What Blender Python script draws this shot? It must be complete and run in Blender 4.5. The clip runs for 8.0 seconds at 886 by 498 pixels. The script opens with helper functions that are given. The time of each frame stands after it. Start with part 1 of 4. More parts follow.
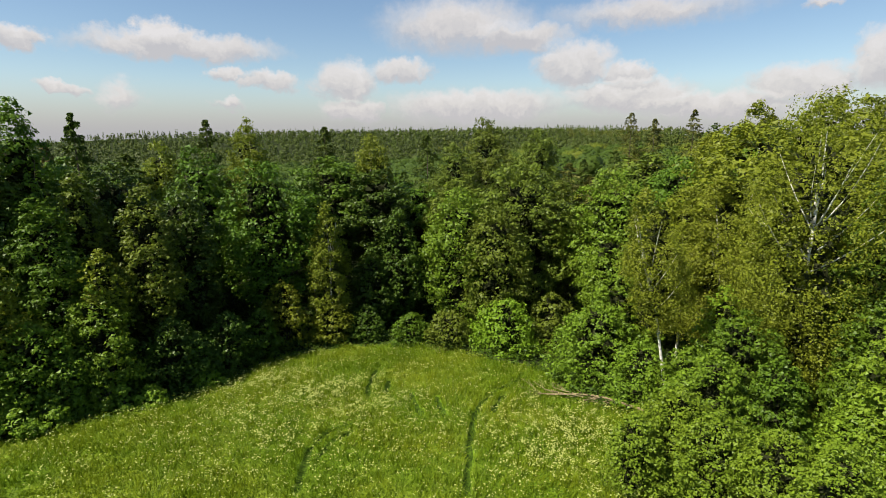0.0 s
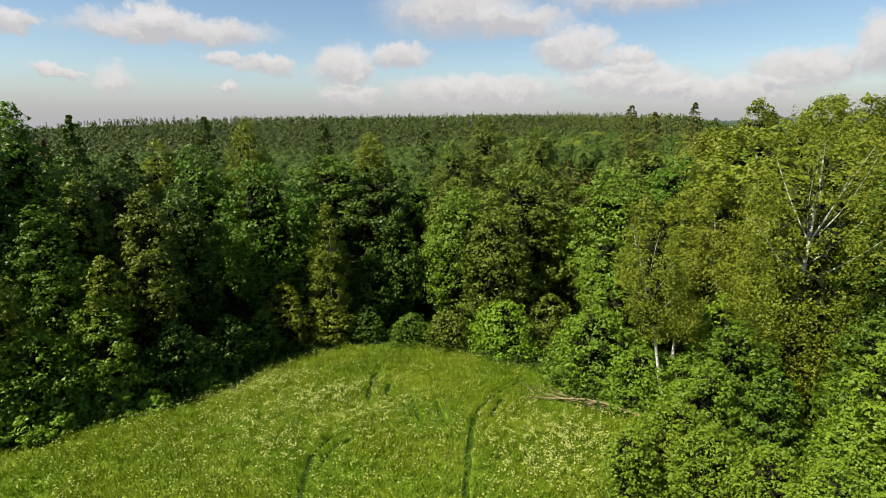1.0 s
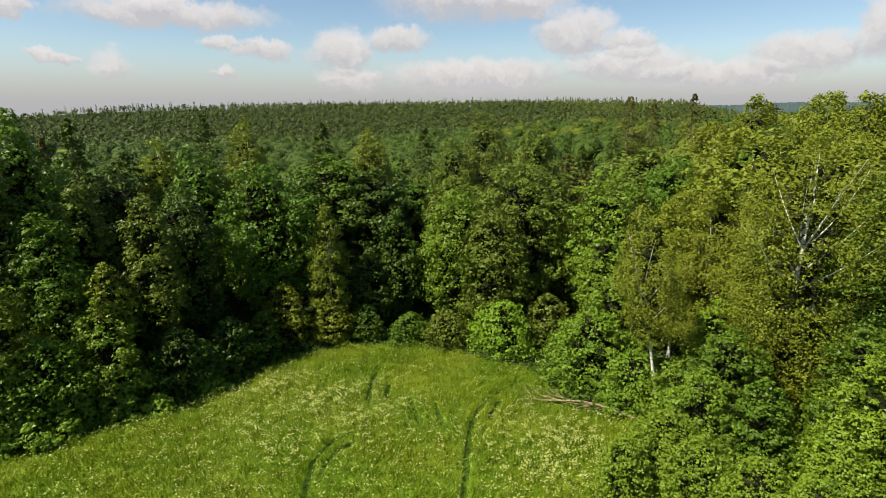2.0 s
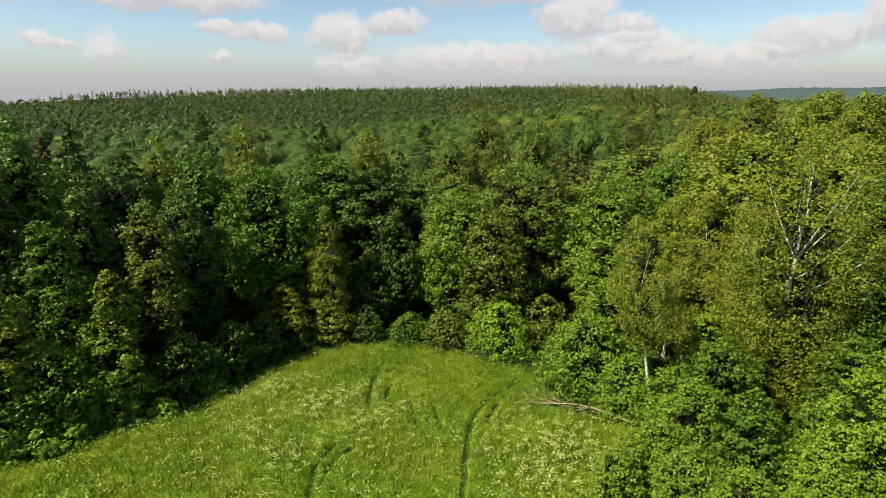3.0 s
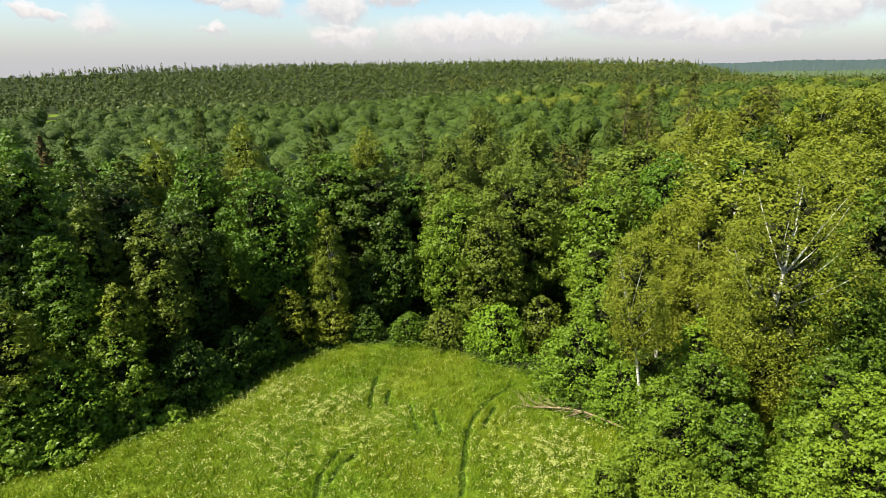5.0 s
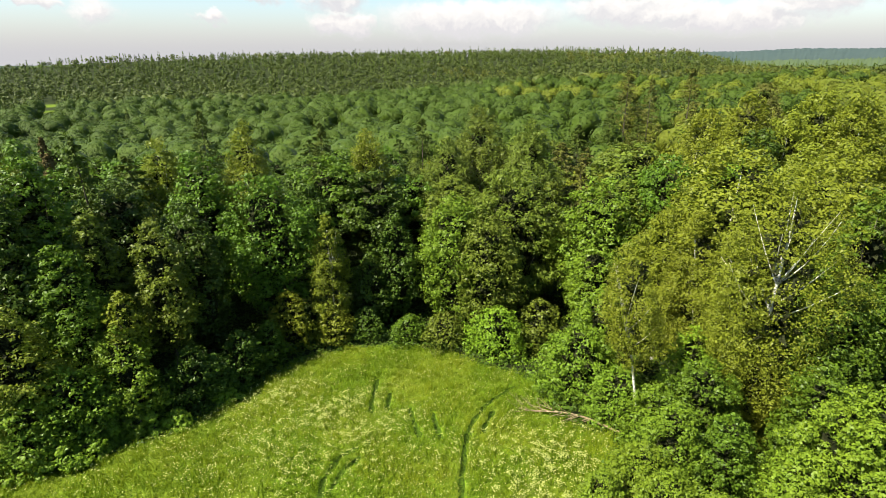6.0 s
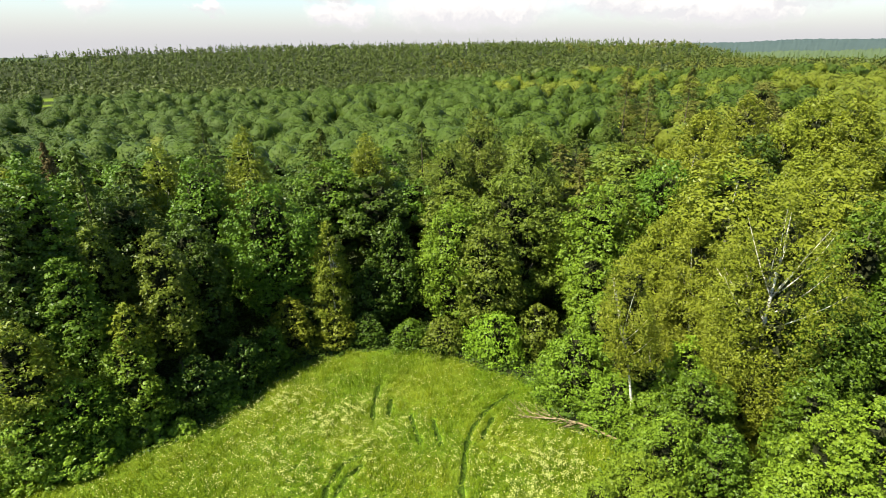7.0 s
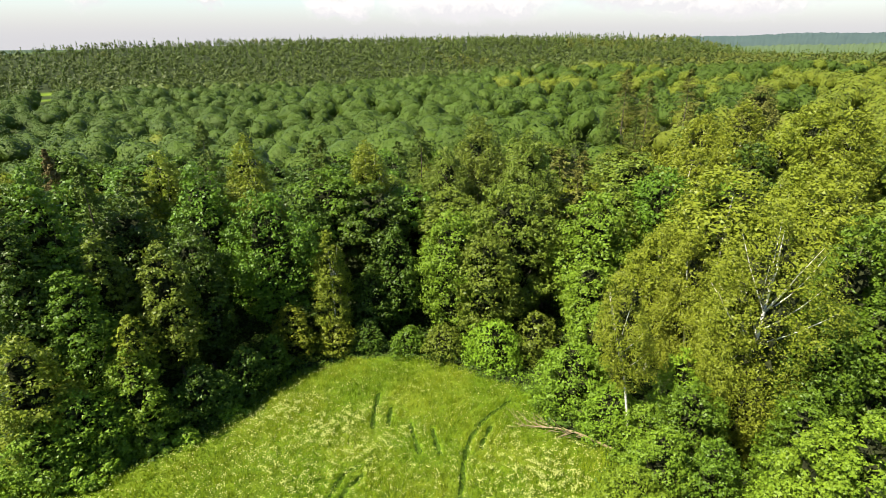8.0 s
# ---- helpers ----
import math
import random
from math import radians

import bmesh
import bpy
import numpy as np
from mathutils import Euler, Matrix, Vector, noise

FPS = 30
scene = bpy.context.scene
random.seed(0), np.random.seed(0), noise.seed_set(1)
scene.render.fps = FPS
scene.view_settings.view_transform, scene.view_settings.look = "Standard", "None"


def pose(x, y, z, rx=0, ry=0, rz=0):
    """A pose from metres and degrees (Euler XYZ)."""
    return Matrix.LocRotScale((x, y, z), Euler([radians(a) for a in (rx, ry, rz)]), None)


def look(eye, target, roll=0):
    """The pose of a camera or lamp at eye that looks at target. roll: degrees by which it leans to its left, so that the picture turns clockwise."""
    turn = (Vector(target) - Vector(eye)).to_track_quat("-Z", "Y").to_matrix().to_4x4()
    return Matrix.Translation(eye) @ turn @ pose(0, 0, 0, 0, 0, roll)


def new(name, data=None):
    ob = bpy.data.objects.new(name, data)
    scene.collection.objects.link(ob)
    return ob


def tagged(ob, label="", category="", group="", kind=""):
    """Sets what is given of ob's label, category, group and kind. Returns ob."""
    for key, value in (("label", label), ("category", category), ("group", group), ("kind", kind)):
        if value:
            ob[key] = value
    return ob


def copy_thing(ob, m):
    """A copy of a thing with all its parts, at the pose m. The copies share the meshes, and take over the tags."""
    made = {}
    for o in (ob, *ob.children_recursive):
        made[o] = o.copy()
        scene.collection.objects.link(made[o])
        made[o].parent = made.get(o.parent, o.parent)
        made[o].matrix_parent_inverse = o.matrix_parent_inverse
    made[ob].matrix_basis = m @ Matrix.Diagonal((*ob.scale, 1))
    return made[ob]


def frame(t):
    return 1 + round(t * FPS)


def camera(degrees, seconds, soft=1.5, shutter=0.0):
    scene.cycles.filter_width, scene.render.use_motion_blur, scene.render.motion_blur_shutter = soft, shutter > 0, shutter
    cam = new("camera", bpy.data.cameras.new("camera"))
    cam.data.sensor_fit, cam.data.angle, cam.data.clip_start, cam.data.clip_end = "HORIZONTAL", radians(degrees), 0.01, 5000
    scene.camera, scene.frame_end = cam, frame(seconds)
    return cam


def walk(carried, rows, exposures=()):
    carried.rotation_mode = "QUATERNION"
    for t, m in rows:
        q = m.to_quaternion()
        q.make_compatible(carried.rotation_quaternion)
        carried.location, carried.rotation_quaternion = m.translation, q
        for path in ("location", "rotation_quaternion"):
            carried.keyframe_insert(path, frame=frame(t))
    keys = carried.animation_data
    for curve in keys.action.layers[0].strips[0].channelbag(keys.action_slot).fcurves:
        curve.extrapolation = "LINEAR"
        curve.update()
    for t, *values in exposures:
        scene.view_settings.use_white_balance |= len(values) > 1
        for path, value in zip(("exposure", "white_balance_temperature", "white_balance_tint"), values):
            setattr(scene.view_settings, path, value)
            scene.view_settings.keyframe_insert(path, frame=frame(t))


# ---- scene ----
cam = camera(80.9, 8.0, soft=0.5)
PATH = [
    (0, (0.622, 0.971, 19.407), (0.594, 2.926, 18.989), -0.3),
    (0.5, (0.583, 1.015, 20.154), (0.557, 2.966, 19.712), -0.2),
    (1, (0.576, 1.031, 20.991), (0.552, 2.975, 20.522), -0.2),
    (1.5, (0.608, 1.019, 21.752), (0.585, 2.956, 21.257), -0.3),
    (3, (0.703, 0.943, 24.29), (0.685, 2.859, 23.717), -0.3),
    (3.5, (0.71, 0.928, 25.031), (0.693, 2.837, 24.436), -0.3),
    (4, (0.731, 0.929, 25.842), (0.716, 2.831, 25.223), -0.3),
    (4.5, (0.743, 0.934, 26.586), (0.729, 2.829, 25.944), -0.4),
    (6, (0.72, 0.831, 29.066), (0.709, 2.704, 28.364), -0.4),
    (6.5, (0.718, 0.823, 29.838), (0.709, 2.69, 29.121), -0.4),
    (7, (0.697, 0.825, 30.739), (0.688, 2.687, 30.009), -0.5),
    (7.5, (0.719, 0.846, 31.609), (0.71, 2.702, 30.865), -0.5),
    (8, (0.708, 0.84, 32.487), (0.702, 2.693, 31.735), -0.4),
]
EXPOSURES = [(0.0, 0.91), (1.5, 0.91), (4.0, 1.10), (8.0, 1.57)]
walk(cam, [(t, look(eye, target, roll)) for t, eye, target, roll in PATH], exposures=EXPOSURES)

# ---- sky, sun and exposure ----
SUN_FROM = Vector((-0.91, -0.43, 1.30)).normalized()


class Nodes:
    """A short way to write node trees."""

    def __init__(self, tree):
        self.tree = tree
        tree.nodes.clear()

    def add(self, kind, inputs=None):
        node = self.tree.nodes.new(kind)
        for key, value in (inputs or {}).items():
            if isinstance(value, bpy.types.NodeSocket):
                self.tree.links.new(value, node.inputs[key])
            else:
                node.inputs[key].default_value = value
        return node

    def math(self, operation, a, b=0.0):
        node = self.add("ShaderNodeMath")
        node.operation = operation
        return self.fed(node, {0: a, 1: b}).outputs[0]

    def fed(self, node, inputs):
        for key, value in inputs.items():
            if isinstance(value, bpy.types.NodeSocket):
                self.tree.links.new(value, node.inputs[key])
            else:
                node.inputs[key].default_value = value
        return node

    def vec(self, operation, a, b=(0, 0, 0)):
        node = self.add("ShaderNodeVectorMath")
        node.operation = operation
        return self.fed(node, {0: a, 1: b})

    def noise(self, vector, scale, detail=4.0, rough=0.55):
        return self.add("ShaderNodeTexNoise", {"Vector": vector, "Scale": scale, "Detail": detail, "Roughness": rough})

    def ramp(self, value, *stops):
        node = self.add("ShaderNodeValToRGB", {0: value})
        marks = node.color_ramp.elements
        while len(marks) < len(stops):
            marks.new(0.5)
        for mark, (place, colour) in zip(marks, stops):
            mark.position, mark.color = place, (*colour, 1)
        return node.outputs[0]

    def mix(self, factor, a, b):
        node = self.add("ShaderNodeMix")
        node.data_type = "RGBA"
        ends = [c if isinstance(c, bpy.types.NodeSocket) else (*c, 1) for c in (a, b)]
        return self.fed(node, {0: factor, 6: ends[0], 7: ends[1]}).outputs[2]

    def range(self, value, a, b, c=0.0, d=1.0, smooth=True):
        node = self.add("ShaderNodeMapRange")
        node.interpolation_type = "SMOOTHSTEP" if smooth else "LINEAR"
        return self.fed(node, {0: value, 1: a, 2: b, 3: c, 4: d}).outputs[0]


world = bpy.data.worlds.new("sky")
scene.world = world
world.use_nodes = True
N = Nodes(world.node_tree)
sky = N.add("ShaderNodeTexSky")
sky.sky_type, sky.sun_disc = "NISHITA", False
sky.sun_elevation, sky.sun_rotation = math.asin(SUN_FROM.z), math.atan2(SUN_FROM.x, SUN_FROM.y)
sky.air_density, sky.dust_density, sky.ozone_density = 1.0, 0.4, 1.0
way = N.add("ShaderNodeTexCoord").outputs["Generated"]
axes = N.add("ShaderNodeSeparateXYZ", {0: way})
azimuth = N.math("MULTIPLY", N.math("ARCTAN2", axes.outputs[0], axes.outputs[1]), 57.2958)
height = N.math("MULTIPLY", N.math("ARCSINE", axes.outputs[2]), 57.2958)
plain = N.add("ShaderNodeCombineXYZ", {0: azimuth, 1: height}).outputs[0]
billow = N.vec("SUBTRACT", N.noise(plain, 0.34, 5.0, 0.6).outputs["Color"], (0.5, 0.5, 0.5)).outputs[0]
puff = N.vec("SUBTRACT", N.noise(plain, 1.3, 4.0, 0.6).outputs["Color"], (0.5, 0.5, 0.5)).outputs[0]
bent = N.vec("ADD", plain, N.vec("MULTIPLY", billow, (5.0, 2.6, 0)).outputs[0]).outputs[0]
bent = N.vec("ADD", bent, N.vec("MULTIPLY", puff, (1.6, 1.0, 0)).outputs[0]).outputs[0]
cover, crest = 0.0, 0.0


def cloud(az, el, wide, high, dense=1.0):
    """One cumulus of the sky, by its azimuth, elevation and half sizes in degrees."""
    global cover, crest
    off = N.vec("DIVIDE", N.vec("SUBTRACT", bent, (az, el + 0.6, 0)).outputs[0], (wide * 1.25, high * 1.35, 1)).outputs[0]
    near = N.math("MULTIPLY", N.math("SUBTRACT", 1.15, N.vec("LENGTH", off).outputs["Value"]), dense)
    cover = N.math("MAXIMUM", cover, near)
    rise = N.math("MULTIPLY", N.range(near, 0.0, 0.3), N.add("ShaderNodeSeparateXYZ", {0: off}).outputs[1])
    crest = N.math("ADD", crest, rise)


cloud(-38.4, 7.7, 1.8, 0.8), cloud(-26.3, 7.9, 7.6, 1.1), cloud(-27.9, 8.7, 1.7, 1.2), cloud(-22.3, 5.6, 1.5, 0.6)
cloud(-18.4, 5.0, 2.7, 0.8), cloud(-10.7, 5.1, 3.1, 1.7), cloud(-5.1, 6.4, 2.8, 1.1), cloud(-36.0, 3.8, 1.6, 0.5)
cloud(-31.6, 3.4, 1.9, 1.2, 0.6), cloud(-22.3, 2.7, 1.3, 0.5, 0.8), cloud(-10.3, 2.4, 2.7, 0.9), cloud(0.9, 10.7, 7.2, 2.3, 0.7)
cloud(7.2, 9.4, 4.9, 1.3, 0.8), cloud(19.6, 11.0, 8.6, 1.3, 0.6), cloud(12.8, 6.6, 3.5, 1.8), cloud(18.2, 5.6, 2.4, 1.1)
cloud(2.8, 2.7, 7.9, 1.4), cloud(18.1, 3.5, 5.9, 1.3), cloud(38.3, 5.7, 2.2, 2.1), cloud(33.2, 4.0, 3.9, 1.4)
cloud(26.5, 2.3, 6.0, 1.1), cloud(33.6, 10.4, 1.3, 0.4, 0.6)
# cumulus further up and round about, as in the part that is seen
flat = N.vec("DIVIDE", way, N.add("ShaderNodeCombineXYZ", {0: N.math("MAXIMUM", axes.outputs[2], 0.1), 1: N.math("MAXIMUM", axes.outputs[2], 0.1), 2: 1.0}).outputs[0]).outputs[0]
field = N.range(N.noise(flat, 0.8, 6.0, 0.55).outputs["Fac"], 0.66, 0.78)
field = N.math("MULTIPLY", field, N.range(height, 14.0, 26.0))
seen = N.math("MAXIMUM", N.range(cover, -0.02, 0.58), field)
haze = N.range(height, 6.2, 0.0, 0.0, 0.92)
tone = N.math("ADD", N.math("MULTIPLY", crest, 0.55), N.math("MULTIPLY", N.noise(bent, 0.9, 4.0).outputs["Fac"], 0.8))
white = N.ramp(tone, (0.1, (0.66, 0.64, 0.66)), (0.45, (0.84, 0.80, 0.78)), (0.85, (0.95, 0.91, 0.90)))
blue = N.add("ShaderNodeHueSaturation", {"Saturation": 1.08, "Color": sky.outputs[0]}).outputs[0]
clear = N.add("ShaderNodeBackground", {"Color": blue, "Strength": 0.067})
misty = N.add("ShaderNodeBackground", {"Color": (0.93, 0.93, 1.0, 1), "Strength": 0.25})
cumulus = N.add("ShaderNodeBackground", {"Color": white, "Strength": 0.46})
low = N.add("ShaderNodeMixShader", {0: haze, 1: clear.outputs[0], 2: misty.outputs[0]})
full = N.add("ShaderNodeMixShader", {0: N.math("MULTIPLY", seen, 0.92), 1: low.outputs[0], 2: cumulus.outputs[0]})
N.add("ShaderNodeOutputWorld", {0: full.outputs[0]})

sun = new("sun", bpy.data.lights.new("sun", "SUN"))
sun.data.energy, sun.data.angle, sun.data.color = 5.0, radians(0.6), (1.0, 0.93, 0.78)
sun.matrix_world = look(SUN_FROM * 100, (0, 0, 0))


# ---- materials ----
def material(name):
    m = bpy.data.materials.new(name)
    m.use_nodes = True
    return m, Nodes(m.node_tree)


def leaf_material(name, dark, light, through_colour, see_through=0.2, rough=0.45, spread=0.55, relief=0.0):
    """Foliage: leaf by leaf, clump by clump and tree by tree a little different, letting some light through."""
    m, n = material(name)
    geo, info = n.add("ShaderNodeNewGeometry"), n.add("ShaderNodeObjectInfo")
    clump = n.noise(geo.outputs["Position"], 0.55, 2.0).outputs["Fac"]
    pick = n.math("ADD", n.math("MULTIPLY", geo.outputs["Random Per Island"], spread), n.math("MULTIPLY", clump, 1.05 - spread))
    colour = n.mix(n.math("MINIMUM", pick, 1.0), dark, light)
    tint = n.add("ShaderNodeHueSaturation", {"Hue": n.range(info.outputs["Random"], 0, 1, 0.493, 0.507, False), "Saturation": 1.0,
                                             "Value": n.range(info.outputs["Random"], 0, 1, 0.90, 1.10, False), "Color": colour}).outputs[0]
    inputs = {}
    if relief:
        inputs["Normal"] = n.add("ShaderNodeBump", {"Strength": 0.9, "Distance": relief, "Height": n.noise(geo.outputs["Position"], 1.1, 4.0, 0.7).outputs["Fac"]}).outputs[0]
    face = n.add("ShaderNodeBsdfPrincipled", {**inputs, "Base Color": tint, "Roughness": rough, "Specular IOR Level": 0.15})
    glow = n.add("ShaderNodeBsdfTranslucent", {"Color": n.mix(0.5, tint, through_colour)})
    both = n.add("ShaderNodeMixShader", {0: see_through, 1: face.outputs[0], 2: glow.outputs[0]})
    n.add("ShaderNodeOutputMaterial", {0: both.outputs[0]})
    return m


def bark_material(name, dark, light, scale=(6, 6, 1.5), rings=None):
    m, n = material(name)
    place = n.add("ShaderNodeTexCoord").outputs["Object"]
    long = n.vec("MULTIPLY", place, scale).outputs[0]
    grain = n.noise(long, 1.6, 6.0, 0.65).outputs["Fac"]
    patch = n.noise(place, 0.9, 3.0).outputs["Fac"]
    colour = n.mix(n.range(n.math("ADD", n.math("MULTIPLY", grain, 0.7), n.math("MULTIPLY", patch, 0.3)), 0.35, 0.65), dark, light)
    if rings:
        marks = n.noise(n.vec("MULTIPLY", place, (2.0, 2.0, 9.0)).outputs[0], 1.0, 4.0).outputs["Fac"]
        colour = n.mix(n.range(marks, 0.56, 0.64), colour, rings)
    bump = n.add("ShaderNodeBump", {"Strength": 0.5, "Distance": 0.02, "Height": grain}).outputs[0]
    face = n.add("ShaderNodeBsdfPrincipled", {"Base Color": colour, "Roughness": 0.9, "Specular IOR Level": 0.1, "Normal": bump})
    n.add("ShaderNodeOutputMaterial", {0: face.outputs[0]})
    return m


MAPLE = leaf_material("maple_leaves", (0.034, 0.068, 0.006), (0.100, 0.172, 0.011), (0.17, 0.27, 0.02), 0.14)
LEAFY = leaf_material("lime_leaves", (0.058, 0.104, 0.008), (0.155, 0.244, 0.016), (0.19, 0.29, 0.02), 0.16)
BROAD = leaf_material("alder_leaves", (0.052, 0.074, 0.008), (0.140, 0.184, 0.018), (0.20, 0.26, 0.02), 0.15)
POPLAR = leaf_material("poplar_leaves", (0.056, 0.078, 0.010), (0.138, 0.178, 0.020), (0.18, 0.22, 0.03), 0.14)
# Dark oak green; on the left edge it also puts shade into the colour.
DARK = leaf_material("oak_shade_leaves", (0.022, 0.044, 0.005), (0.068, 0.116, 0.010), (0.12, 0.19, 0.015), 0.08)
GOLD = leaf_material("yellowing_leaves", (0.088, 0.110, 0.010), (0.188, 0.230, 0.019), (0.26, 0.31, 0.02), 0.2, 0.45, 0.35)
BIRCH = leaf_material("birch_leaves", (0.106, 0.126, 0.010), (0.178, 0.208, 0.016), (0.26, 0.31, 0.02), 0.2, 0.45, 0.35)
FRESH = leaf_material("fresh_green_leaves", (0.090, 0.160, 0.010), (0.190, 0.290, 0.018), (0.24, 0.36, 0.02), 0.22)
LIME = leaf_material("young_leaves", (0.074, 0.120, 0.009), (0.182, 0.262, 0.018), (0.20, 0.31, 0.02), 0.2)
SPRUCE = leaf_material("spruce_needles", (0.038, 0.060, 0.008), (0.100, 0.138, 0.017), (0.08, 0.11, 0.01), 0.08, 0.6)
RUSSET = leaf_material("coned_spruce_needles", (0.055, 0.060, 0.012), (0.140, 0.142, 0.025), (0.12, 0.12, 0.02), 0.08, 0.6)
RUST = leaf_material("dying_spruce_needles", (0.080, 0.060, 0.020), (0.160, 0.125, 0.040), (0.15, 0.10, 0.03), 0.1, 0.7)
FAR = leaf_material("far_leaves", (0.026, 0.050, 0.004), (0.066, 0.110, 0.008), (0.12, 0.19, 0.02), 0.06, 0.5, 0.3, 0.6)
# Greyer leaf copies for the farthest woods, with haze put into their colour.
HAZED = leaf_material("hazed_leaves", (0.036, 0.052, 0.008), (0.074, 0.096, 0.014), (0.10, 0.14, 0.02), 0.05, 0.5, 0.35)
HAZED_BIRCH = leaf_material("hazed_birch_leaves", (0.060, 0.074, 0.011), (0.118, 0.136, 0.018), (0.15, 0.18, 0.02), 0.06, 0.5, 0.35)
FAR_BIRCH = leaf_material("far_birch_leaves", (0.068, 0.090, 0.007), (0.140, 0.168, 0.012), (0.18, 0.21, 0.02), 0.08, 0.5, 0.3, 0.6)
BARK = bark_material("grey_brown_bark", (0.045, 0.036, 0.026), (0.15, 0.125, 0.095))
WHITE_BARK = bark_material("birch_bark", (0.50, 0.47, 0.42), (0.74, 0.71, 0.65), (3, 3, 5), (0.05, 0.045, 0.04))
RED_BARK = bark_material("pine_bark", (0.10, 0.05, 0.028), (0.30, 0.16, 0.085))
# Near-black colour of the sheets inside crowns: inner shade put into the colour.
CORE_SHADE = bark_material("twigs", (0.012, 0.014, 0.005), (0.032, 0.038, 0.013))
DEAD = bark_material("dead_wood", (0.13, 0.098, 0.052), (0.30, 0.24, 0.135), (5, 5, 5))


def blade_material():
    m, n = material("meadow_grass")
    geo = n.add("ShaderNodeNewGeometry")
    wide = n.noise(geo.outputs["Position"], 0.16, 4.0).outputs["Fac"]
    fine = n.noise(geo.outputs["Position"], 1.3, 4.0, 0.7).outputs["Fac"]
    shade = n.range(geo.outputs["Random Per Island"], 0, 1, 0.22, 0.68, False)
    a = n.mix(shade, (0.066, 0.128, 0.003), (0.190, 0.280, 0.008))
    b = n.mix(shade, (0.118, 0.170, 0.004), (0.280, 0.330, 0.014))
    colour = n.mix(n.range(n.math("ADD", n.math("MULTIPLY", wide, 0.6), n.math("MULTIPLY", fine, 0.4)), 0.40, 0.62), a, b)
    face = n.add("ShaderNodeBsdfPrincipled", {"Base Color": colour, "Roughness": 0.55, "Specular IOR Level": 0.2})
    glow = n.add("ShaderNodeBsdfTranslucent", {"Color": colour})
    both = n.add("ShaderNodeMixShader", {0: 0.35, 1: face.outputs[0], 2: glow.outputs[0]})
    n.add("ShaderNodeOutputMaterial", {0: both.outputs[0]})
    return m


def ground_material():
    """Grassy soil in the open, leaf litter under the trees: the litter follows the forest's outline by a mesh attribute."""
    m, n = material("ground")
    geo = n.add("ShaderNodeNewGeometry")
    shed, grooved = n.add("ShaderNodeAttribute"), n.add("ShaderNodeAttribute")
    shed.attribute_name, grooved.attribute_name = "wood", "rut"
    wood, groove = shed.outputs["Fac"], grooved.outputs["Fac"]
    wide = n.noise(geo.outputs["Position"], 0.15, 4.0).outputs["Fac"]
    fine = n.noise(geo.outputs["Position"], 4.0, 5.0, 0.7).outputs["Fac"]
    grass = n.mix(n.range(fine, 0.3, 0.7), (0.060, 0.110, 0.006), (0.145, 0.230, 0.014))
    grass = n.mix(n.range(wide, 0.42, 0.6, 0.0, 0.6), grass, (0.165, 0.205, 0.020))
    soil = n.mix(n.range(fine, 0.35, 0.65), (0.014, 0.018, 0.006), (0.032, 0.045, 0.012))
    # Ground past 1000 m turns bluish: horizon haze put into its colour.
    hazy_canopy = n.mix(n.range(wide, 0.4, 0.6), (0.026, 0.044, 0.024), (0.042, 0.062, 0.034))
    grass = n.mix(n.range(n.vec("LENGTH", geo.outputs["Position"]).outputs["Value"], 1000.0, 1060.0), grass, hazy_canopy)
    # Wheel tracks are darker green: the groove's shade is put into the colour.
    rut_shade = n.mix(n.range(fine, 0.35, 0.65), (0.024, 0.046, 0.003), (0.055, 0.098, 0.007))
    colour = n.mix(wood, n.mix(n.range(groove, 0.05, 0.4), grass, rut_shade), soil)
    bump = n.add("ShaderNodeBump", {"Strength": 0.7, "Distance": 0.08, "Height": fine}).outputs[0]
    face = n.add("ShaderNodeBsdfPrincipled", {"Base Color": colour, "Roughness": 0.95, "Specular IOR Level": 0.1, "Normal": bump})
    n.add("ShaderNodeOutputMaterial", {0: face.outputs[0]})
    return m


def plain_material(name, dark, light, scale, see_through=0.0):
    m, n = material(name)
    geo = n.add("ShaderNodeNewGeometry")
    pick = n.math("ADD", n.math("MULTIPLY", n.noise(geo.outputs["Position"], scale, 5.0).outputs["Fac"], 0.6), n.math("MULTIPLY", geo.outputs["Random Per Island"], 0.4))
    colour = n.mix(pick, dark, light)
    face = n.add("ShaderNodeBsdfPrincipled", {"Base Color": colour, "Roughness": 0.8, "Specular IOR Level": 0.15})
    glow = n.add("ShaderNodeBsdfTranslucent", {"Color": colour})
    both = n.add("ShaderNodeMixShader", {0: see_through, 1: face.outputs[0], 2: glow.outputs[0]})
    n.add("ShaderNodeOutputMaterial", {0: both.outputs[0]})
    return m


GRASS, GROUND = blade_material(), ground_material()
FLOWER = plain_material("cream_flowers", (0.26, 0.31, 0.06), (0.46, 0.48, 0.16), 3.0, 0.25)
# Backdrop hills: distance haze is put into these base colours as blue.
HILL = plain_material("hazed_wooded_hill", (0.026, 0.044, 0.046), (0.058, 0.084, 0.074), 0.012)
HILL_NEAR = plain_material("hazed_wooded_slope", (0.034, 0.058, 0.030), (0.085, 0.115, 0.045), 0.009)


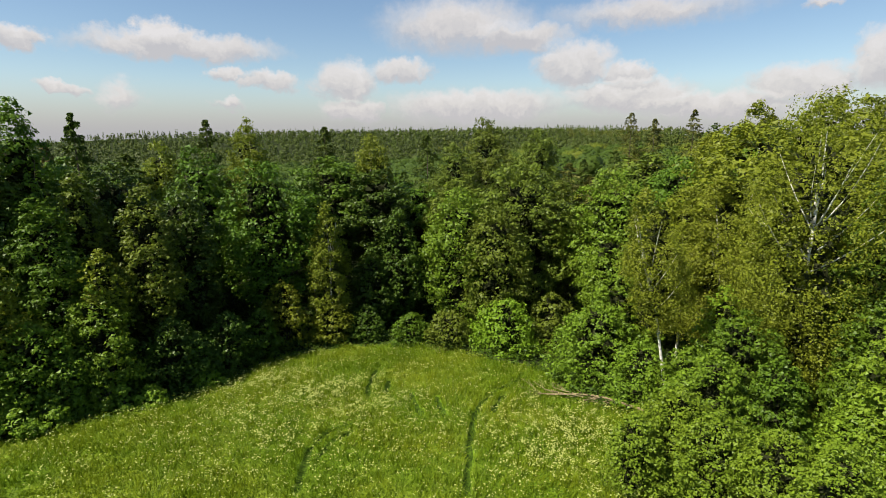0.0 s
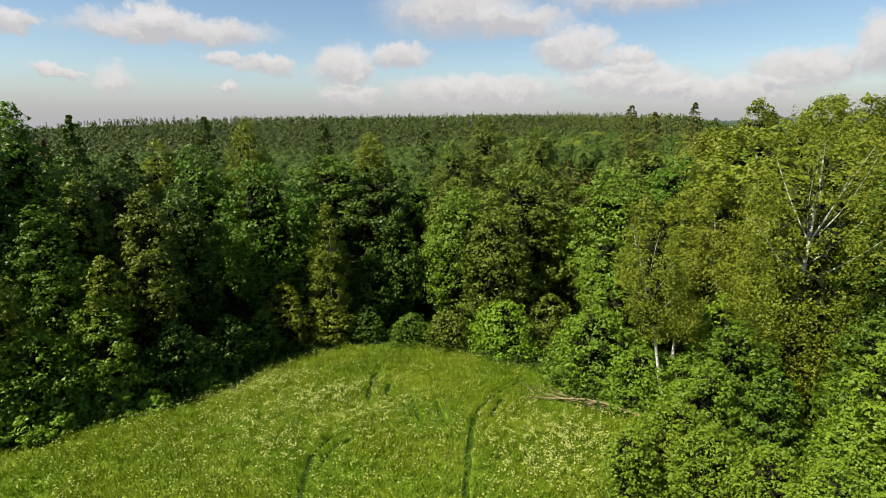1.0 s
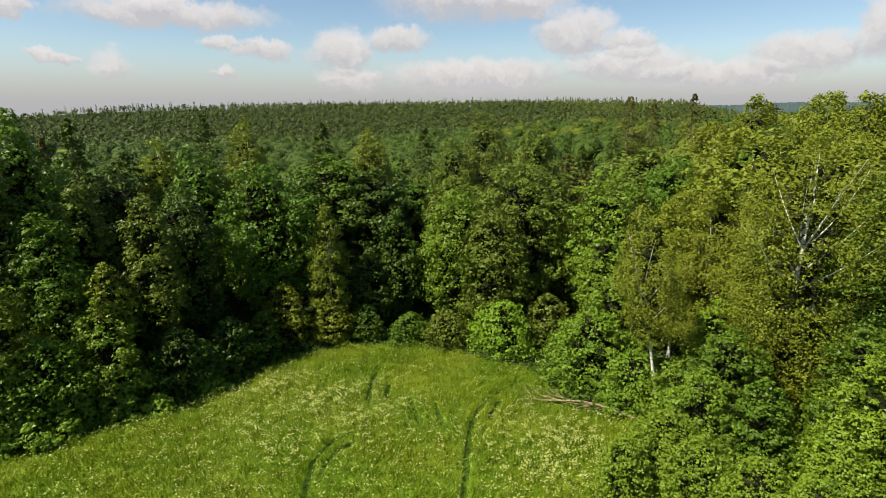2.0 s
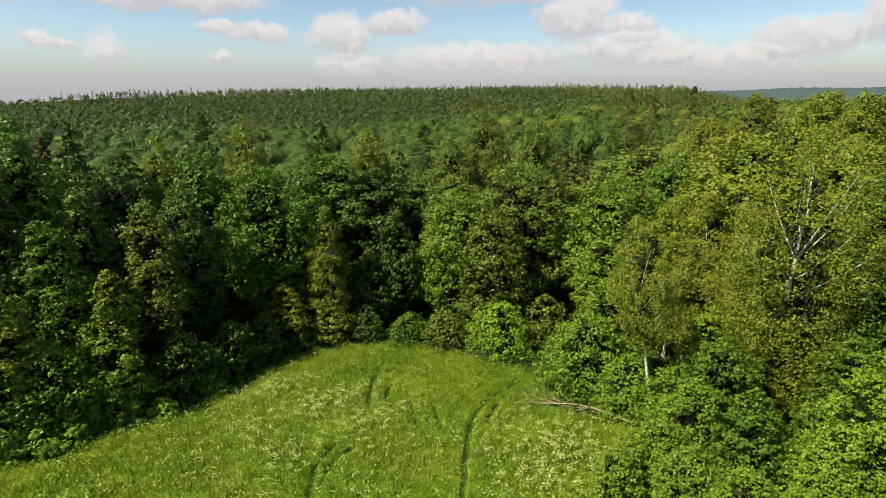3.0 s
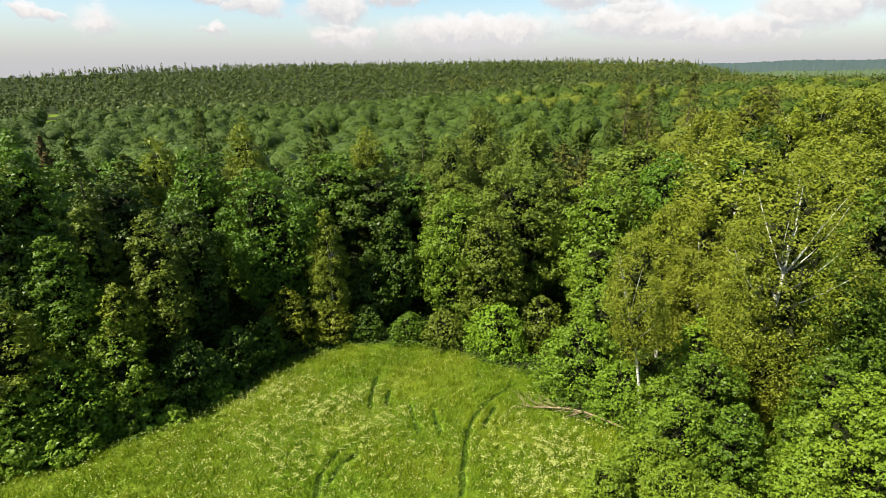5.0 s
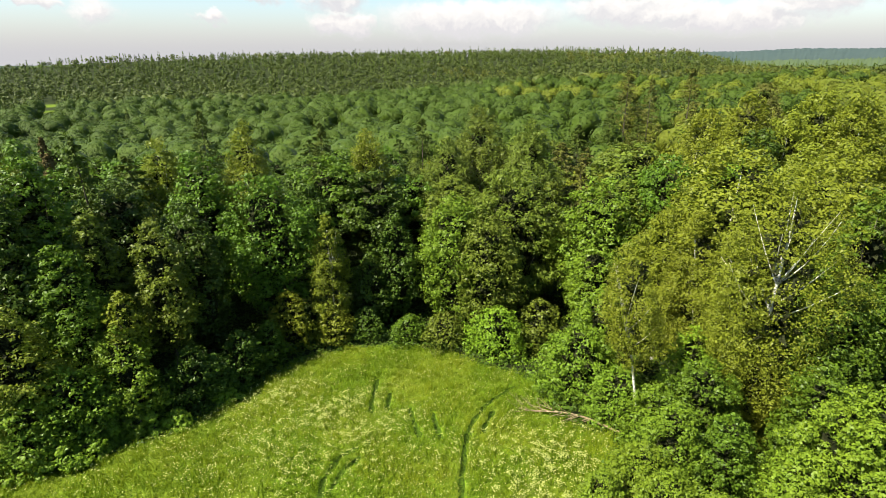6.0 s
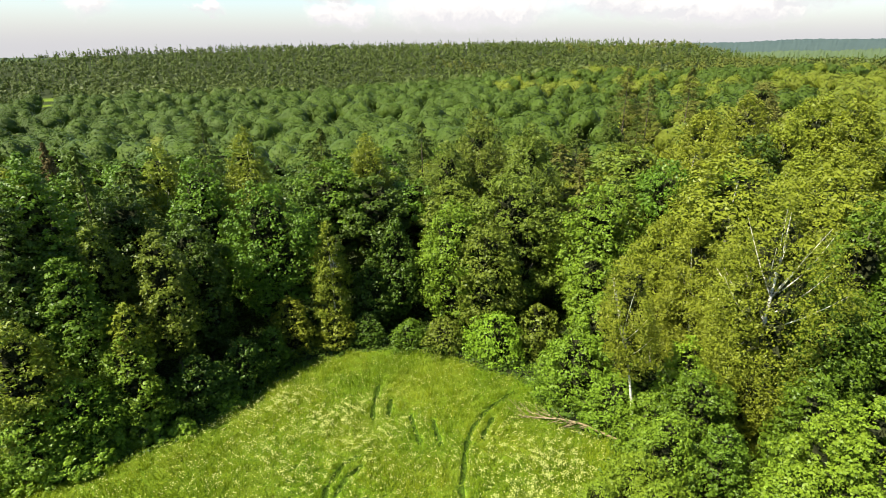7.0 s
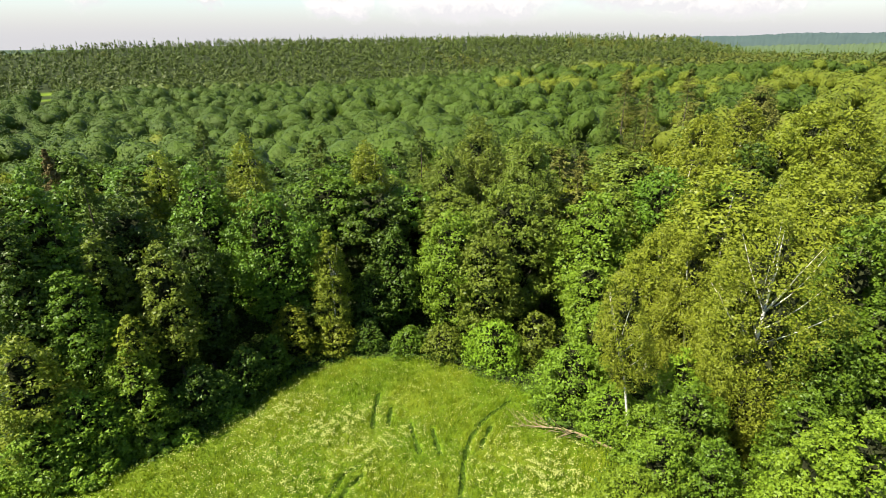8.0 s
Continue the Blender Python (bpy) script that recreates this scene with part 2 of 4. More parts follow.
# ---- meshes ----
def mesh(name, verts, faces, mat, smooth=False):
    """A mesh from numpy rows of points and of faces that have one number of corners."""
    verts, faces = np.asarray(verts, np.float32), np.asarray(faces, np.int32)
    me = bpy.data.meshes.new(name)
    count, corners = faces.shape
    me.vertices.add(len(verts))
    me.vertices.foreach_set("co", verts.ravel())
    me.loops.add(count * corners)
    me.loops.foreach_set("vertex_index", faces.ravel())
    me.polygons.add(count)
    me.polygons.foreach_set("loop_start", np.arange(count, dtype=np.int32) * corners)
    if smooth:
        me.polygons.foreach_set("use_smooth", np.ones(count, bool))
    me.update(calc_edges=True)
    me.materials.append(mat)
    return me


def part(name, me, parent, label=""):
    ob = new(name, me)
    ob.parent = parent
    return tagged(ob, label)


def unit(v):
    return v / np.maximum(np.linalg.norm(v, axis=-1, keepdims=True), 1e-9)


def leaves(rng, centres, normals, size, slim=0.75, corners=3, along=None):
    """Leaf sprays as small faces: three corners, or four for the nearest."""
    count = len(centres)
    normals = unit(normals)
    aside = along if along is not None else rng.normal(size=(count, 3))
    u = unit(aside - normals * np.sum(aside * normals, 1, keepdims=True))
    v = np.cross(normals, u)
    s = (size * rng.uniform(0.6, 1.35, (count, 1)))
    w = s * slim
    if corners == 4:
        bend = normals * s * 0.16
        rows = [centres - u * s * 0.5, centres + v * w * 0.5 + bend + u * s * 0.08, centres + u * s * 0.5, centres - v * w * 0.5 + bend + u * s * 0.08]
    else:
        rows = [centres - u * s * 0.5 + v * w * 0.12, centres + v * w * 0.55 + u * s * 0.25, centres + u * s * 0.4 - v * w * 0.5]
    return np.stack(rows, 1).reshape(-1, 3), np.arange(count * corners).reshape(-1, corners)


def tube(path, radii, sides=7):
    """A tapered round tube along a path."""
    path, radii = np.asarray(path, float), np.asarray(radii, float)
    ahead = unit(np.gradient(path, axis=0))
    up = np.where(np.abs(ahead[:, 2:3]) > 0.9, np.array([[1.0, 0, 0]]), np.array([[0, 0, 1.0]]))
    a = unit(np.cross(ahead, up))
    b = np.cross(ahead, a)
    turn = np.linspace(0, 2 * np.pi, sides, endpoint=False)
    ring = path[:, None] + radii[:, None, None] * (np.cos(turn)[None, :, None] * a[:, None] + np.sin(turn)[None, :, None] * b[:, None])
    verts = ring.reshape(-1, 3)
    i = np.arange(len(path) - 1)[:, None] * sides
    j = np.arange(sides)[None, :]
    k = (j + 1) % sides
    faces = np.stack([i + j, i + k, i + sides + k, i + sides + j], -1).reshape(-1, 4)
    return verts, faces


def joined(pieces):
    verts, faces, start = [], [], 0
    for v, f in pieces:
        verts.append(v), faces.append(f + start)
        start += len(v)
    return np.concatenate(verts), np.concatenate(faces)


# ---- the lie of the land ----
LEFT_Y, LEFT_X = (-40, 5, 24, 31.0, 32.1, 34.9, 38, 42.7, 45.9, 49.5, 51.6, 52), (-120, -70, -46, -33, -25.6, -22.5, -20.1, -18.1, -16.3, -13.6, -10.2, -5.1)
RIGHT_Y, RIGHT_X = (-40, 5, 20, 25, 28, 31, 33, 35.3, 36.7, 39.2, 44, 46.1, 47.8, 50.3, 52), (40, 14, 11.4, 11.8, 11.8, 12.3, 14.2, 14.6, 11.6, 9.4, 9.7, 7.9, 4.5, 1.5, -5.1)


def clearing(x, y):
    """How far inside the meadow a place lies, in metres across; negative in the forest."""
    inside = np.minimum(x - np.interp(y, LEFT_Y, LEFT_X), np.interp(y, RIGHT_Y, RIGHT_X) - x)
    return np.where(y > 52, -(y - 52) - 0.3, inside)


TRACKS = [
    ((-6.0, 38.7), (-6.1, 41.4), (-6.1, 44.6)), ((-4.6, 39.0), (-4.6, 40.4), (-4.6, 42.0)), ((-1.5, 35.4), (-2.1, 37.4), (-2.6, 39.5)), ((0.2, 35.1), (-0.2, 37.0), (-0.5, 38.7)),
    ((1.4, 25.0), (1.8, 30.2), (2.2, 34.1), (2.9, 37.4), (4.5, 40.5), (7.3, 43.4)), ((3.7, 35.9), (4.2, 37.4), (4.9, 39.1)),
    ((-7.6, 25.4), (-7.9, 27.4), (-8.2, 30.2), (-7.3, 32.9), (-5.5, 34.3)), ((-7.5, 28.8), (-7.0, 31.0), (-6.0, 32.6)),
]


def rut(x, y):
    """1 in the middle of a wheel track, 0 beside it."""
    best = np.full(np.shape(x), 9.0)
    for line in TRACKS:
        for (ax, ay), (bx, by) in zip(line, line[1:]):
            dx, dy = bx - ax, by - ay
            s = np.clip(((x - ax) * dx + (y - ay) * dy) / (dx * dx + dy * dy), 0, 1)
            best = np.minimum(best, np.hypot(x - ax - s * dx, y - ay - s * dy))
    return np.clip(1 - (best + 0.05 * np.sin(x * 3.1 + y * 1.7) + 0.04 * np.sin(y * 4.3 - x)) / 0.27, 0, 1)


def ground(x, y):
    x, y = np.asarray(x, float), np.asarray(y, float)
    near = 3.8 - 0.013 * np.clip(x, -40, 40) - 0.113 * np.clip(y, 14, 50)
    far = np.clip((y - 60) / 170, 0, 1)
    far = far * far * (3 - 2 * far)
    ridge = np.clip((y - 500) / 390, 0, 1)
    ridge = ridge * ridge * (3 - 2 * ridge)
    along = np.clip(x / np.maximum(y, 60), -1.2, 1.2)
    crest = np.interp(along, (-1.2, -0.75, -0.5, -0.2, 0.1, 0.22, 0.43, 0.48, 0.55, 0.65, 1.2), (12, 18, 22, 24, 25, 27, 24, 15, 6, 2, 0))
    slope = np.interp(along, (-1.0, -0.3, 0.0, 0.3, 0.6, 1.2), (-17.0, -17.0, -11.0, -3.0, 0.0, 0.0))
    z = near * (1 - far) + slope * far + (crest - slope) * ridge
    z = z - np.clip((np.hypot(x, y) - 1040) / 12, 0, 60)
    z = z + 0.12 * np.sin(x * 0.31 + 1.3) * np.sin(y * 0.27) + 0.06 * np.sin(x * 0.9) * np.sin(y * 1.1 + 0.5)
    return z


def spaced(inner, outer, step, last, growth=1.16):
    rows, d, at = [], step, outer
    while at < last:
        d *= growth
        at += d
        rows.append(at)
    return rows


FIELD = -0.632  # the way to a sunlit field that shows through the woods
xs = np.array([-v for v in spaced(0, 40, 0.6, 4600, 1.11)][::-1] + list(np.arange(-40, -9.5, 0.6)) + list(np.arange(-9.4, 8.4, 0.22)) + list(np.arange(8.6, 30, 0.6)) + spaced(0, 30.1, 0.6, 4600, 1.11))
ys = np.array([-v for v in spaced(0, -12, 0.55, 4600)][::-1] + list(np.arange(12, 24.6, 0.6)) + list(np.arange(25, 45.2, 0.25)) + list(np.arange(45.6, 54, 0.6)) + spaced(0, 54, 0.6, 4900, 1.055))
gx, gy = np.meshgrid(xs, ys)
gx, gy = gx.ravel(), gy.ravel()
gz = ground(gx, gy) - 0.25 * rut(gx, gy)
cols = len(xs)
i = (np.arange(len(ys) - 1)[:, None] * cols + np.arange(cols - 1)[None, :]).ravel()
ground_mesh = mesh("ground", np.stack([gx, gy, gz], 1), np.stack([i, i + 1, i + cols + 1, i + cols], 1), GROUND, True)
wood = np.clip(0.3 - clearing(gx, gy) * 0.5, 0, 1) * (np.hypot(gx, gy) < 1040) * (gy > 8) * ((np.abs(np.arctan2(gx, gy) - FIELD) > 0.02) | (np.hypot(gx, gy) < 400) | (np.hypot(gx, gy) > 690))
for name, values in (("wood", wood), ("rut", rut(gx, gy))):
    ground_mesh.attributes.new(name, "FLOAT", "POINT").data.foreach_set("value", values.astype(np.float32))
tagged(new("ground", ground_mesh), "gently sloping meadow ground with wheel tracks, leaf litter under trees", "ground", kind="structure")


# ---- trees ----
def profile(shape, u):
    """Half width of a crown from its foot (0) to its top (1)."""
    if shape == "round":
        return np.sin(np.pi * np.clip(u * 0.86 + 0.10, 0, 1)) ** 0.6
    if shape == "oval":
        return np.sin(np.pi * np.clip(u * 0.82 + 0.13, 0, 1) ** 0.9) ** 0.8
    if shape == "bush":
        return np.cos(np.pi / 2 * np.clip(u, 0, 1) ** 1.5) ** 0.6
    return (1 - u) ** 0.75 * np.clip(u * 6 + 0.45, 0, 1)


def boughs(rng, shape, height, foot, radius, count, size, uneven=1.0):
    """Leafy boughs that make up a crown, spread about its outside with gaps between them."""
    u = rng.uniform(0.0, 1.0, count * 14)
    u = u[rng.uniform(0, 1, len(u)) < profile(shape, u) * 0.85 + 0.15]
    turn = rng.uniform(0, 2 * np.pi, len(u))
    a, b, c = rng.uniform(0, 6, 3)
    lobes = 1 + uneven * (0.20 * np.sin(2 * turn + a) + 0.14 * np.sin(3 * turn + u * 5 + b) + 0.10 * np.sin(u * 17 + turn + c))
    r = size * rng.choice((0.45, 0.6, 0.8, 1.05, 1.35, 1.7), len(u)) * rng.uniform(0.85, 1.15, len(u)) * (0.6 + 0.4 * profile(shape, u))
    lobes = lobes * np.where(rng.uniform(0, 1, len(u)) < 0.16, rng.uniform(1.08, 1.32, len(u)), 1.0)
    out = np.maximum(profile(shape, u) * radius * lobes * np.sqrt(rng.uniform(0.62, 1.0, len(u))) - r * 0.6, 0)
    z = foot + u * (height - foot) - r * 0.3 * u
    at = np.stack([out * np.cos(turn), out * np.sin(turn), z], 1)
    chosen = np.zeros(len(at), bool)
    for k in range(len(at)):
        near = at[chosen] - at[k]
        if not len(near) or np.min(np.sum((near * np.array([1, 1, 1.35])) ** 2, 1)) > (0.60 * r[k]) ** 2:
            chosen[k] = True
            if np.sum(chosen) == count:
                break
    return at[chosen], r[chosen]


def foliage(rng, at, r, count, hang=0.0, flat=0.62, tufts=15):
    """Leaf sprays in tufts that sit about the upper and outer side of each bough; hang: how far strands of them droop."""
    middle, half = np.mean(at, 0), np.maximum(np.ptp(at, axis=0) / 2, 0.5)
    outward = unit((at - middle) / half) + np.array([0, 0, 0.55])
    d = unit(rng.normal(size=(len(at), tufts, 3)) + 0.95 * outward[:, None])
    reach = r[:, None] * rng.uniform(0.72, 1.08, (len(at), tufts))
    tuft = (at[:, None] + d * reach[..., None] * np.array([1, 1, flat])).reshape(-1, 3)
    out = d.reshape(-1, 3)
    width = np.repeat(r, tufts) * rng.uniform(0.20, 0.36, len(tuft))
    pick = rng.choice(len(tuft), count, p=width ** 2 / np.sum(width ** 2))
    e = unit(rng.normal(size=(count, 3)) + 0.5 * out[pick]) * rng.uniform(0.5, 1.05, (count, 1))
    place = tuft[pick] + e * width[pick][:, None] * np.array([1, 1, 0.7])
    if hang:
        drop = rng.uniform(0, 1, count) ** 1.2 * hang * 1.7 * np.repeat(r, tufts)[pick]
        line = tuft[pick] + rng.normal(size=(count, 3)) * np.array([0.13, 0.13, 0.1]) + np.stack([out[pick, 0] * drop * 0.15, out[pick, 1] * drop * 0.15, -drop], 1)
        place = np.where((rng.uniform(0, 1, count) < 0.75)[:, None], line, place)
    normals = unit(out[pick] * 0.55 + unit(e) * 0.75 + rng.normal(size=(count, 3)) * 0.30 + np.array([0, 0, 0.25]))
    return place, normals


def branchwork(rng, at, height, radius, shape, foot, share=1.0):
    """Dark sheets deep inside a crown, round its stem, for shade and twigs."""
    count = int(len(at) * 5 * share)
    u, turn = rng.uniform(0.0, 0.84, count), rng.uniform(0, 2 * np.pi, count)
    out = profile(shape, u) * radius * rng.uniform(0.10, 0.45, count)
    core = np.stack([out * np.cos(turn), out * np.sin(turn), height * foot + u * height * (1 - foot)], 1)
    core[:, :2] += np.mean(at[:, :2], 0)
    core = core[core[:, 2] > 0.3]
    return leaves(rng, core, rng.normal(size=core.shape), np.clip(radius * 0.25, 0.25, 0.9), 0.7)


def stem(rng, height, girth, lean=(0, 0), crook=0.25, steps=9):
    t = np.linspace(0, 1, steps)
    wave = np.cumsum(rng.normal(size=(steps, 2)), 0) * crook / 3 * t[:, None]
    path = np.concatenate([np.array(lean)[None] * t[:, None] ** 1.4 + wave, (t * height - 0.25)[:, None]], 1)
    radii = girth * (1 - t) ** 0.8 + 0.02
    radii[0] *= 1.45
    return path, radii


def limb(rng, path, radii, share, end):
    """A limb from the stem, at a share of its length, that curves out and up to its end."""
    k = share * (len(path) - 1)
    start = np.array([np.interp(k, np.arange(len(path)), path[:, c]) for c in range(3)])
    girth = np.interp(k, np.arange(len(path)), radii) * 0.34
    middle = start * 0.45 + end * 0.55 + np.array([0, 0, -0.12 * np.linalg.norm(end - start)]) + rng.normal(size=3) * 0.15
    t = np.linspace(0, 1, 6)[:, None]
    way = (1 - t) ** 2 * start + 2 * t * (1 - t) * middle + t ** 2 * end
    return tube(way, girth * (1 - t[:, 0]) ** 0.7 + 0.012, 5)


def broadleaf(name, label, category, x, y, height, radius, foot=0.2, shape="round", leaf=MAPLE, bark=BARK, count=None, size=None, clump=None,
              clumps=None, hang=0.0, corners=3, girth=None, lean=(0, 0), limbs=7, seed=0, group="", stems=1, slim=None, uneven=0.8, thick=1.0):
    """A leafy tree or bush: stem, limbs, dark inner sheets for shade and a crown of leaf sprays. foot: share of its
    height that the crown leaves bare.
    """
    rng = np.random.default_rng(int(abs(x) * 971 + abs(y) * 577 + seed * 13) + 5)
    top = new(name)
    top.location = (x, y, float(ground(x, y)))
    tagged(top, label, category, group)
    size = size or float(np.clip((0.0035 if hang else 0.0047) * math.hypot(x, y), 0.12, 0.38))
    slim = slim or (0.65 if hang else 0.8)
    clump = clump or float(np.clip(0.24 * radius, 0.42, 1.15))
    skin = 2 * math.pi * radius * height * (1 - foot) * 0.85 + math.pi * radius ** 2
    clumps = clumps or int(np.clip(skin / (0.85 * clump ** 2), 30, 330))
    count = count or int(np.clip(thick * skin * 1.9 / (size ** 2 * slim), 2500, 27000))
    at, r = boughs(rng, shape, height, height * foot, radius, clumps, clump, uneven)
    bend = np.clip(at[:, 2:3] / height, 0, 1) ** 1.4
    at[:, :2] += bend * np.array(lean)
    girth = girth or height * (0.006 if bark is WHITE_BARK else 0.0105)
    for _ in range(stems):
        tilt = np.array(lean) + (rng.normal(size=2) * radius * 0.45 if stems > 1 else 0)
        path, radii = stem(rng, height * (0.9 if stems == 1 else 0.5), girth, tilt, 0.18)
        part("trunk", mesh("trunk", *tube(path, radii), bark, True), top)
        order = [k for k in rng.permutation(len(at)) if height * (0.64 if bark is WHITE_BARK else 0.25) < at[k, 2] < height * 0.90][:limbs]
        for k in order:
            share = float(np.clip((at[k, 2] - np.hypot(*at[k, :2]) * 0.9) / height, (0.54 if bark is WHITE_BARK else 0.3) if stems == 1 else 0.12, 0.68))
            end = at[k] + unit(at[k] * np.array([1, 1, 0.0])) * r[k] * 0.3
            part("limb", mesh("limb", *limb(rng, path, radii, share, end), bark, True), top)
    place, normals = foliage(rng, at, r, count, hang)
    keep = place[:, 2] > 0.05
    outer = leaves(rng, place[keep], normals[keep], size, slim, corners)
    deep = rng.choice(len(at), count // (3 if hang else 4), p=r ** 2 / np.sum(r ** 2))
    way = unit(rng.normal(size=(len(deep), 3)) + 0.7 * unit(at[deep] - np.mean(at, 0)))
    inner = at[deep] * np.array([0.96, 0.96, 1]) + way * (r[deep] * rng.uniform(0.35, 0.8, len(deep)))[:, None] * np.array([1, 1, 0.7])
    above = inner[:, 2] > 0.2
    inner = leaves(rng, inner[above], way[above] + rng.normal(size=(np.sum(above), 3)) * 0.4 + np.array([0, 0, 0.3]), size * 1.35, 0.85, corners)
    part("crown", mesh("crown", *joined([outer, inner]), leaf), top)
    tagged(part("branchwork", mesh("branchwork", *branchwork(rng, at, height, radius, shape, foot, 0.2 if hang or shape == "bush" else 1.0), CORE_SHADE), top, "dark inner sheets for shade and twigs"), kind="stuff")
    return top


def spruce_shape(rng, height, radius, whorls, arms, sprays, size, foot=0.08):
    """The needles of a spruce: whorls of drooping arms, each with hanging sprays."""
    u = np.linspace(0, 0.985, whorls).repeat(arms) + rng.normal(size=whorls * arms) * 0.012
    u = np.clip(u, 0, 0.99)
    turn = rng.uniform(0, 2 * np.pi, len(u))
    long = radius * 1.45 * (1 - u) ** 0.68 * rng.uniform(0.65, 1.2, len(u)) + 0.06
    t = rng.uniform(0.12, 1, (len(u), sprays)) ** 0.7
    out = t * long[:, None]
    wide = rng.normal(size=out.shape) * 0.16 * long[:, None] * (1.05 - t)
    z = height * (foot + u * (1 - foot))[:, None] - 0.42 * out + 0.20 * out ** 2 / np.maximum(long[:, None], 0.3) - np.abs(rng.normal(size=out.shape)) * 0.18
    c, s = np.cos(turn)[:, None], np.sin(turn)[:, None]
    place = np.stack([out * c - wide * s, out * s + wide * c, z], -1).reshape(-1, 3)
    along = np.stack([np.broadcast_to(c, out.shape), np.broadcast_to(s, out.shape), np.full(out.shape, -0.35)], -1).reshape(-1, 3)
    normals = unit(rng.normal(size=place.shape) * 0.5 + along * 0.35 + np.array([0, 0, 0.8]))
    return leaves(rng, place, normals, size, 0.5, 3, along)


def spruce(name, label, x, y, height, radius, leaf=SPRUCE, whorls=30, arms=9, sprays=40, size=0.34, group=""):
    rng = np.random.default_rng(int(abs(x) * 971 + abs(y) * 577) + 11)
    top = new(name)
    top.location = (x, y, float(ground(x, y)))
    tagged(top, label, "spruce tree", group)
    path, radii = stem(rng, height * 0.97, height * 0.009, crook=0.06)
    part("trunk", mesh("trunk", *tube(path, radii), BARK, True), top)
    part("crown", mesh("crown", *spruce_shape(rng, height, radius, whorls, arms, sprays, size), leaf), top)
    return top


# ---- the trees of the forest's edge, from the dark side round to the sunny side ----
EDGE = "trees of the forest edge"
BUSHES = "bushes along the meadow"
NEAR = []


def edge_tree(name, label, x, y, height, radius, **more):
    NEAR.append((x, y, radius))
    return broadleaf(name, label, more.pop("category", "tree"), x, y, height, radius, group=more.pop("group", EDGE), **more)


def edge_spruce(label, x, y, height, radius, leaf=SPRUCE):
    NEAR.append((x, y, radius))
    return spruce("spruce_tree", label, x, y, height, radius, leaf, group="spruces of the forest edge")


edge_tree("aspen_tree", "tall dark green aspen with a bushy crown", -34.6, 43.5, 23.2, 3.4, leaf=MAPLE, shape="oval", foot=0.12)
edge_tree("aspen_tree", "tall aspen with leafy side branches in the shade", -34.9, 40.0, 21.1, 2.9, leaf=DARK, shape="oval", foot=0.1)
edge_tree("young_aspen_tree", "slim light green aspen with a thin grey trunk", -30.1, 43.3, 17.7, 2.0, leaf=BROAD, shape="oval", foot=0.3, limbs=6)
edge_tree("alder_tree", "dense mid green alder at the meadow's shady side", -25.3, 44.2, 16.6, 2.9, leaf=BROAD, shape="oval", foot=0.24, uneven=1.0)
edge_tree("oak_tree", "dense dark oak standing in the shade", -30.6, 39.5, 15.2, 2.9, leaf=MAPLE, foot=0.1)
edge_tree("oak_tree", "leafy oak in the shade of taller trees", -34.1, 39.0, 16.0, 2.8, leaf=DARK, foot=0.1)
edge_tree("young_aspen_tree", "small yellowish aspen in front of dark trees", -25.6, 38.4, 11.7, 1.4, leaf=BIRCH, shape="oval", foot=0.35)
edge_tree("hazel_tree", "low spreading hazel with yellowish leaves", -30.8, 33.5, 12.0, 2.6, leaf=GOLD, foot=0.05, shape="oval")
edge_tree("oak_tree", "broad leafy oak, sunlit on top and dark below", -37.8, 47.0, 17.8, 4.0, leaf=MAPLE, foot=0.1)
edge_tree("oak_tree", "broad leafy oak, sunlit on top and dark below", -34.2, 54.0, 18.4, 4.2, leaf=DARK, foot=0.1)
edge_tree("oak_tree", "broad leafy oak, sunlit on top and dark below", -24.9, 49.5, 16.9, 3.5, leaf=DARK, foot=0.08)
edge_tree("oak_tree", "broad leafy oak, sunlit on top and dark below", -43.2, 60.0, 18.7, 4.6, leaf=MAPLE)
edge_tree("birch_tree", "yellowish birch deeper in the dark trees", -36.6, 68.0, 21.0, 3.4, hang=0.6, shape="oval", foot=0.2, leaf=GOLD, bark=WHITE_BARK)
edge_tree("maple_tree", "tall maple with a rounded green crown", -28.8, 61.5, 19.9, 3.9, leaf=MAPLE, foot=0.12)
edge_tree("birch_tree", "tall birch rising above its neighbours", -23.7, 64.5, 23.3, 3.0, hang=0.8, shape="oval", foot=0.3, leaf=GOLD, bark=WHITE_BARK)
edge_tree("lime_tree", "large deep green lime tree with clumped crown", -18.9, 55.5, 18.6, 4.5, leaf=MAPLE, foot=0.16, uneven=1.1)
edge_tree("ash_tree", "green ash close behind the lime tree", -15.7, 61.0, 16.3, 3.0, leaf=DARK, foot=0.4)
edge_tree("aspen_tree", "slender yellowish aspen with a pale trunk", -12.2, 54.5, 14.8, 1.9, shape="oval", foot=0.06, hang=0.5, limbs=9, girth=0.11, leaf=GOLD, bark=WHITE_BARK)
edge_tree("birch_tree", "tall drooping birch with yellow-green hanging twigs", -9.6, 70.0, 21.9, 4.0, shape="oval", hang=0.9, foot=0.2, girth=0.16, limbs=9, leaf=GOLD, bark=WHITE_BARK)
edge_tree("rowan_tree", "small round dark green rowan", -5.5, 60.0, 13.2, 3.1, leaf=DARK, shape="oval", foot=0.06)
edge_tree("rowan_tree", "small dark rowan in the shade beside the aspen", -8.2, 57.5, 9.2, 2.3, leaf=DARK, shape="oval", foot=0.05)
edge_tree("alder_tree", "wide many-stemmed alder with a domed crown", 8.8, 61.5, 18.3, 6.2, leaf=BROAD, foot=0.05, uneven=0.4, stems=2)
edge_tree("alder_tree", "leafy alder side by side with the domed one", 1.6, 58.5, 15.4, 4.3, leaf=LEAFY, foot=0.05, uneven=0.5)
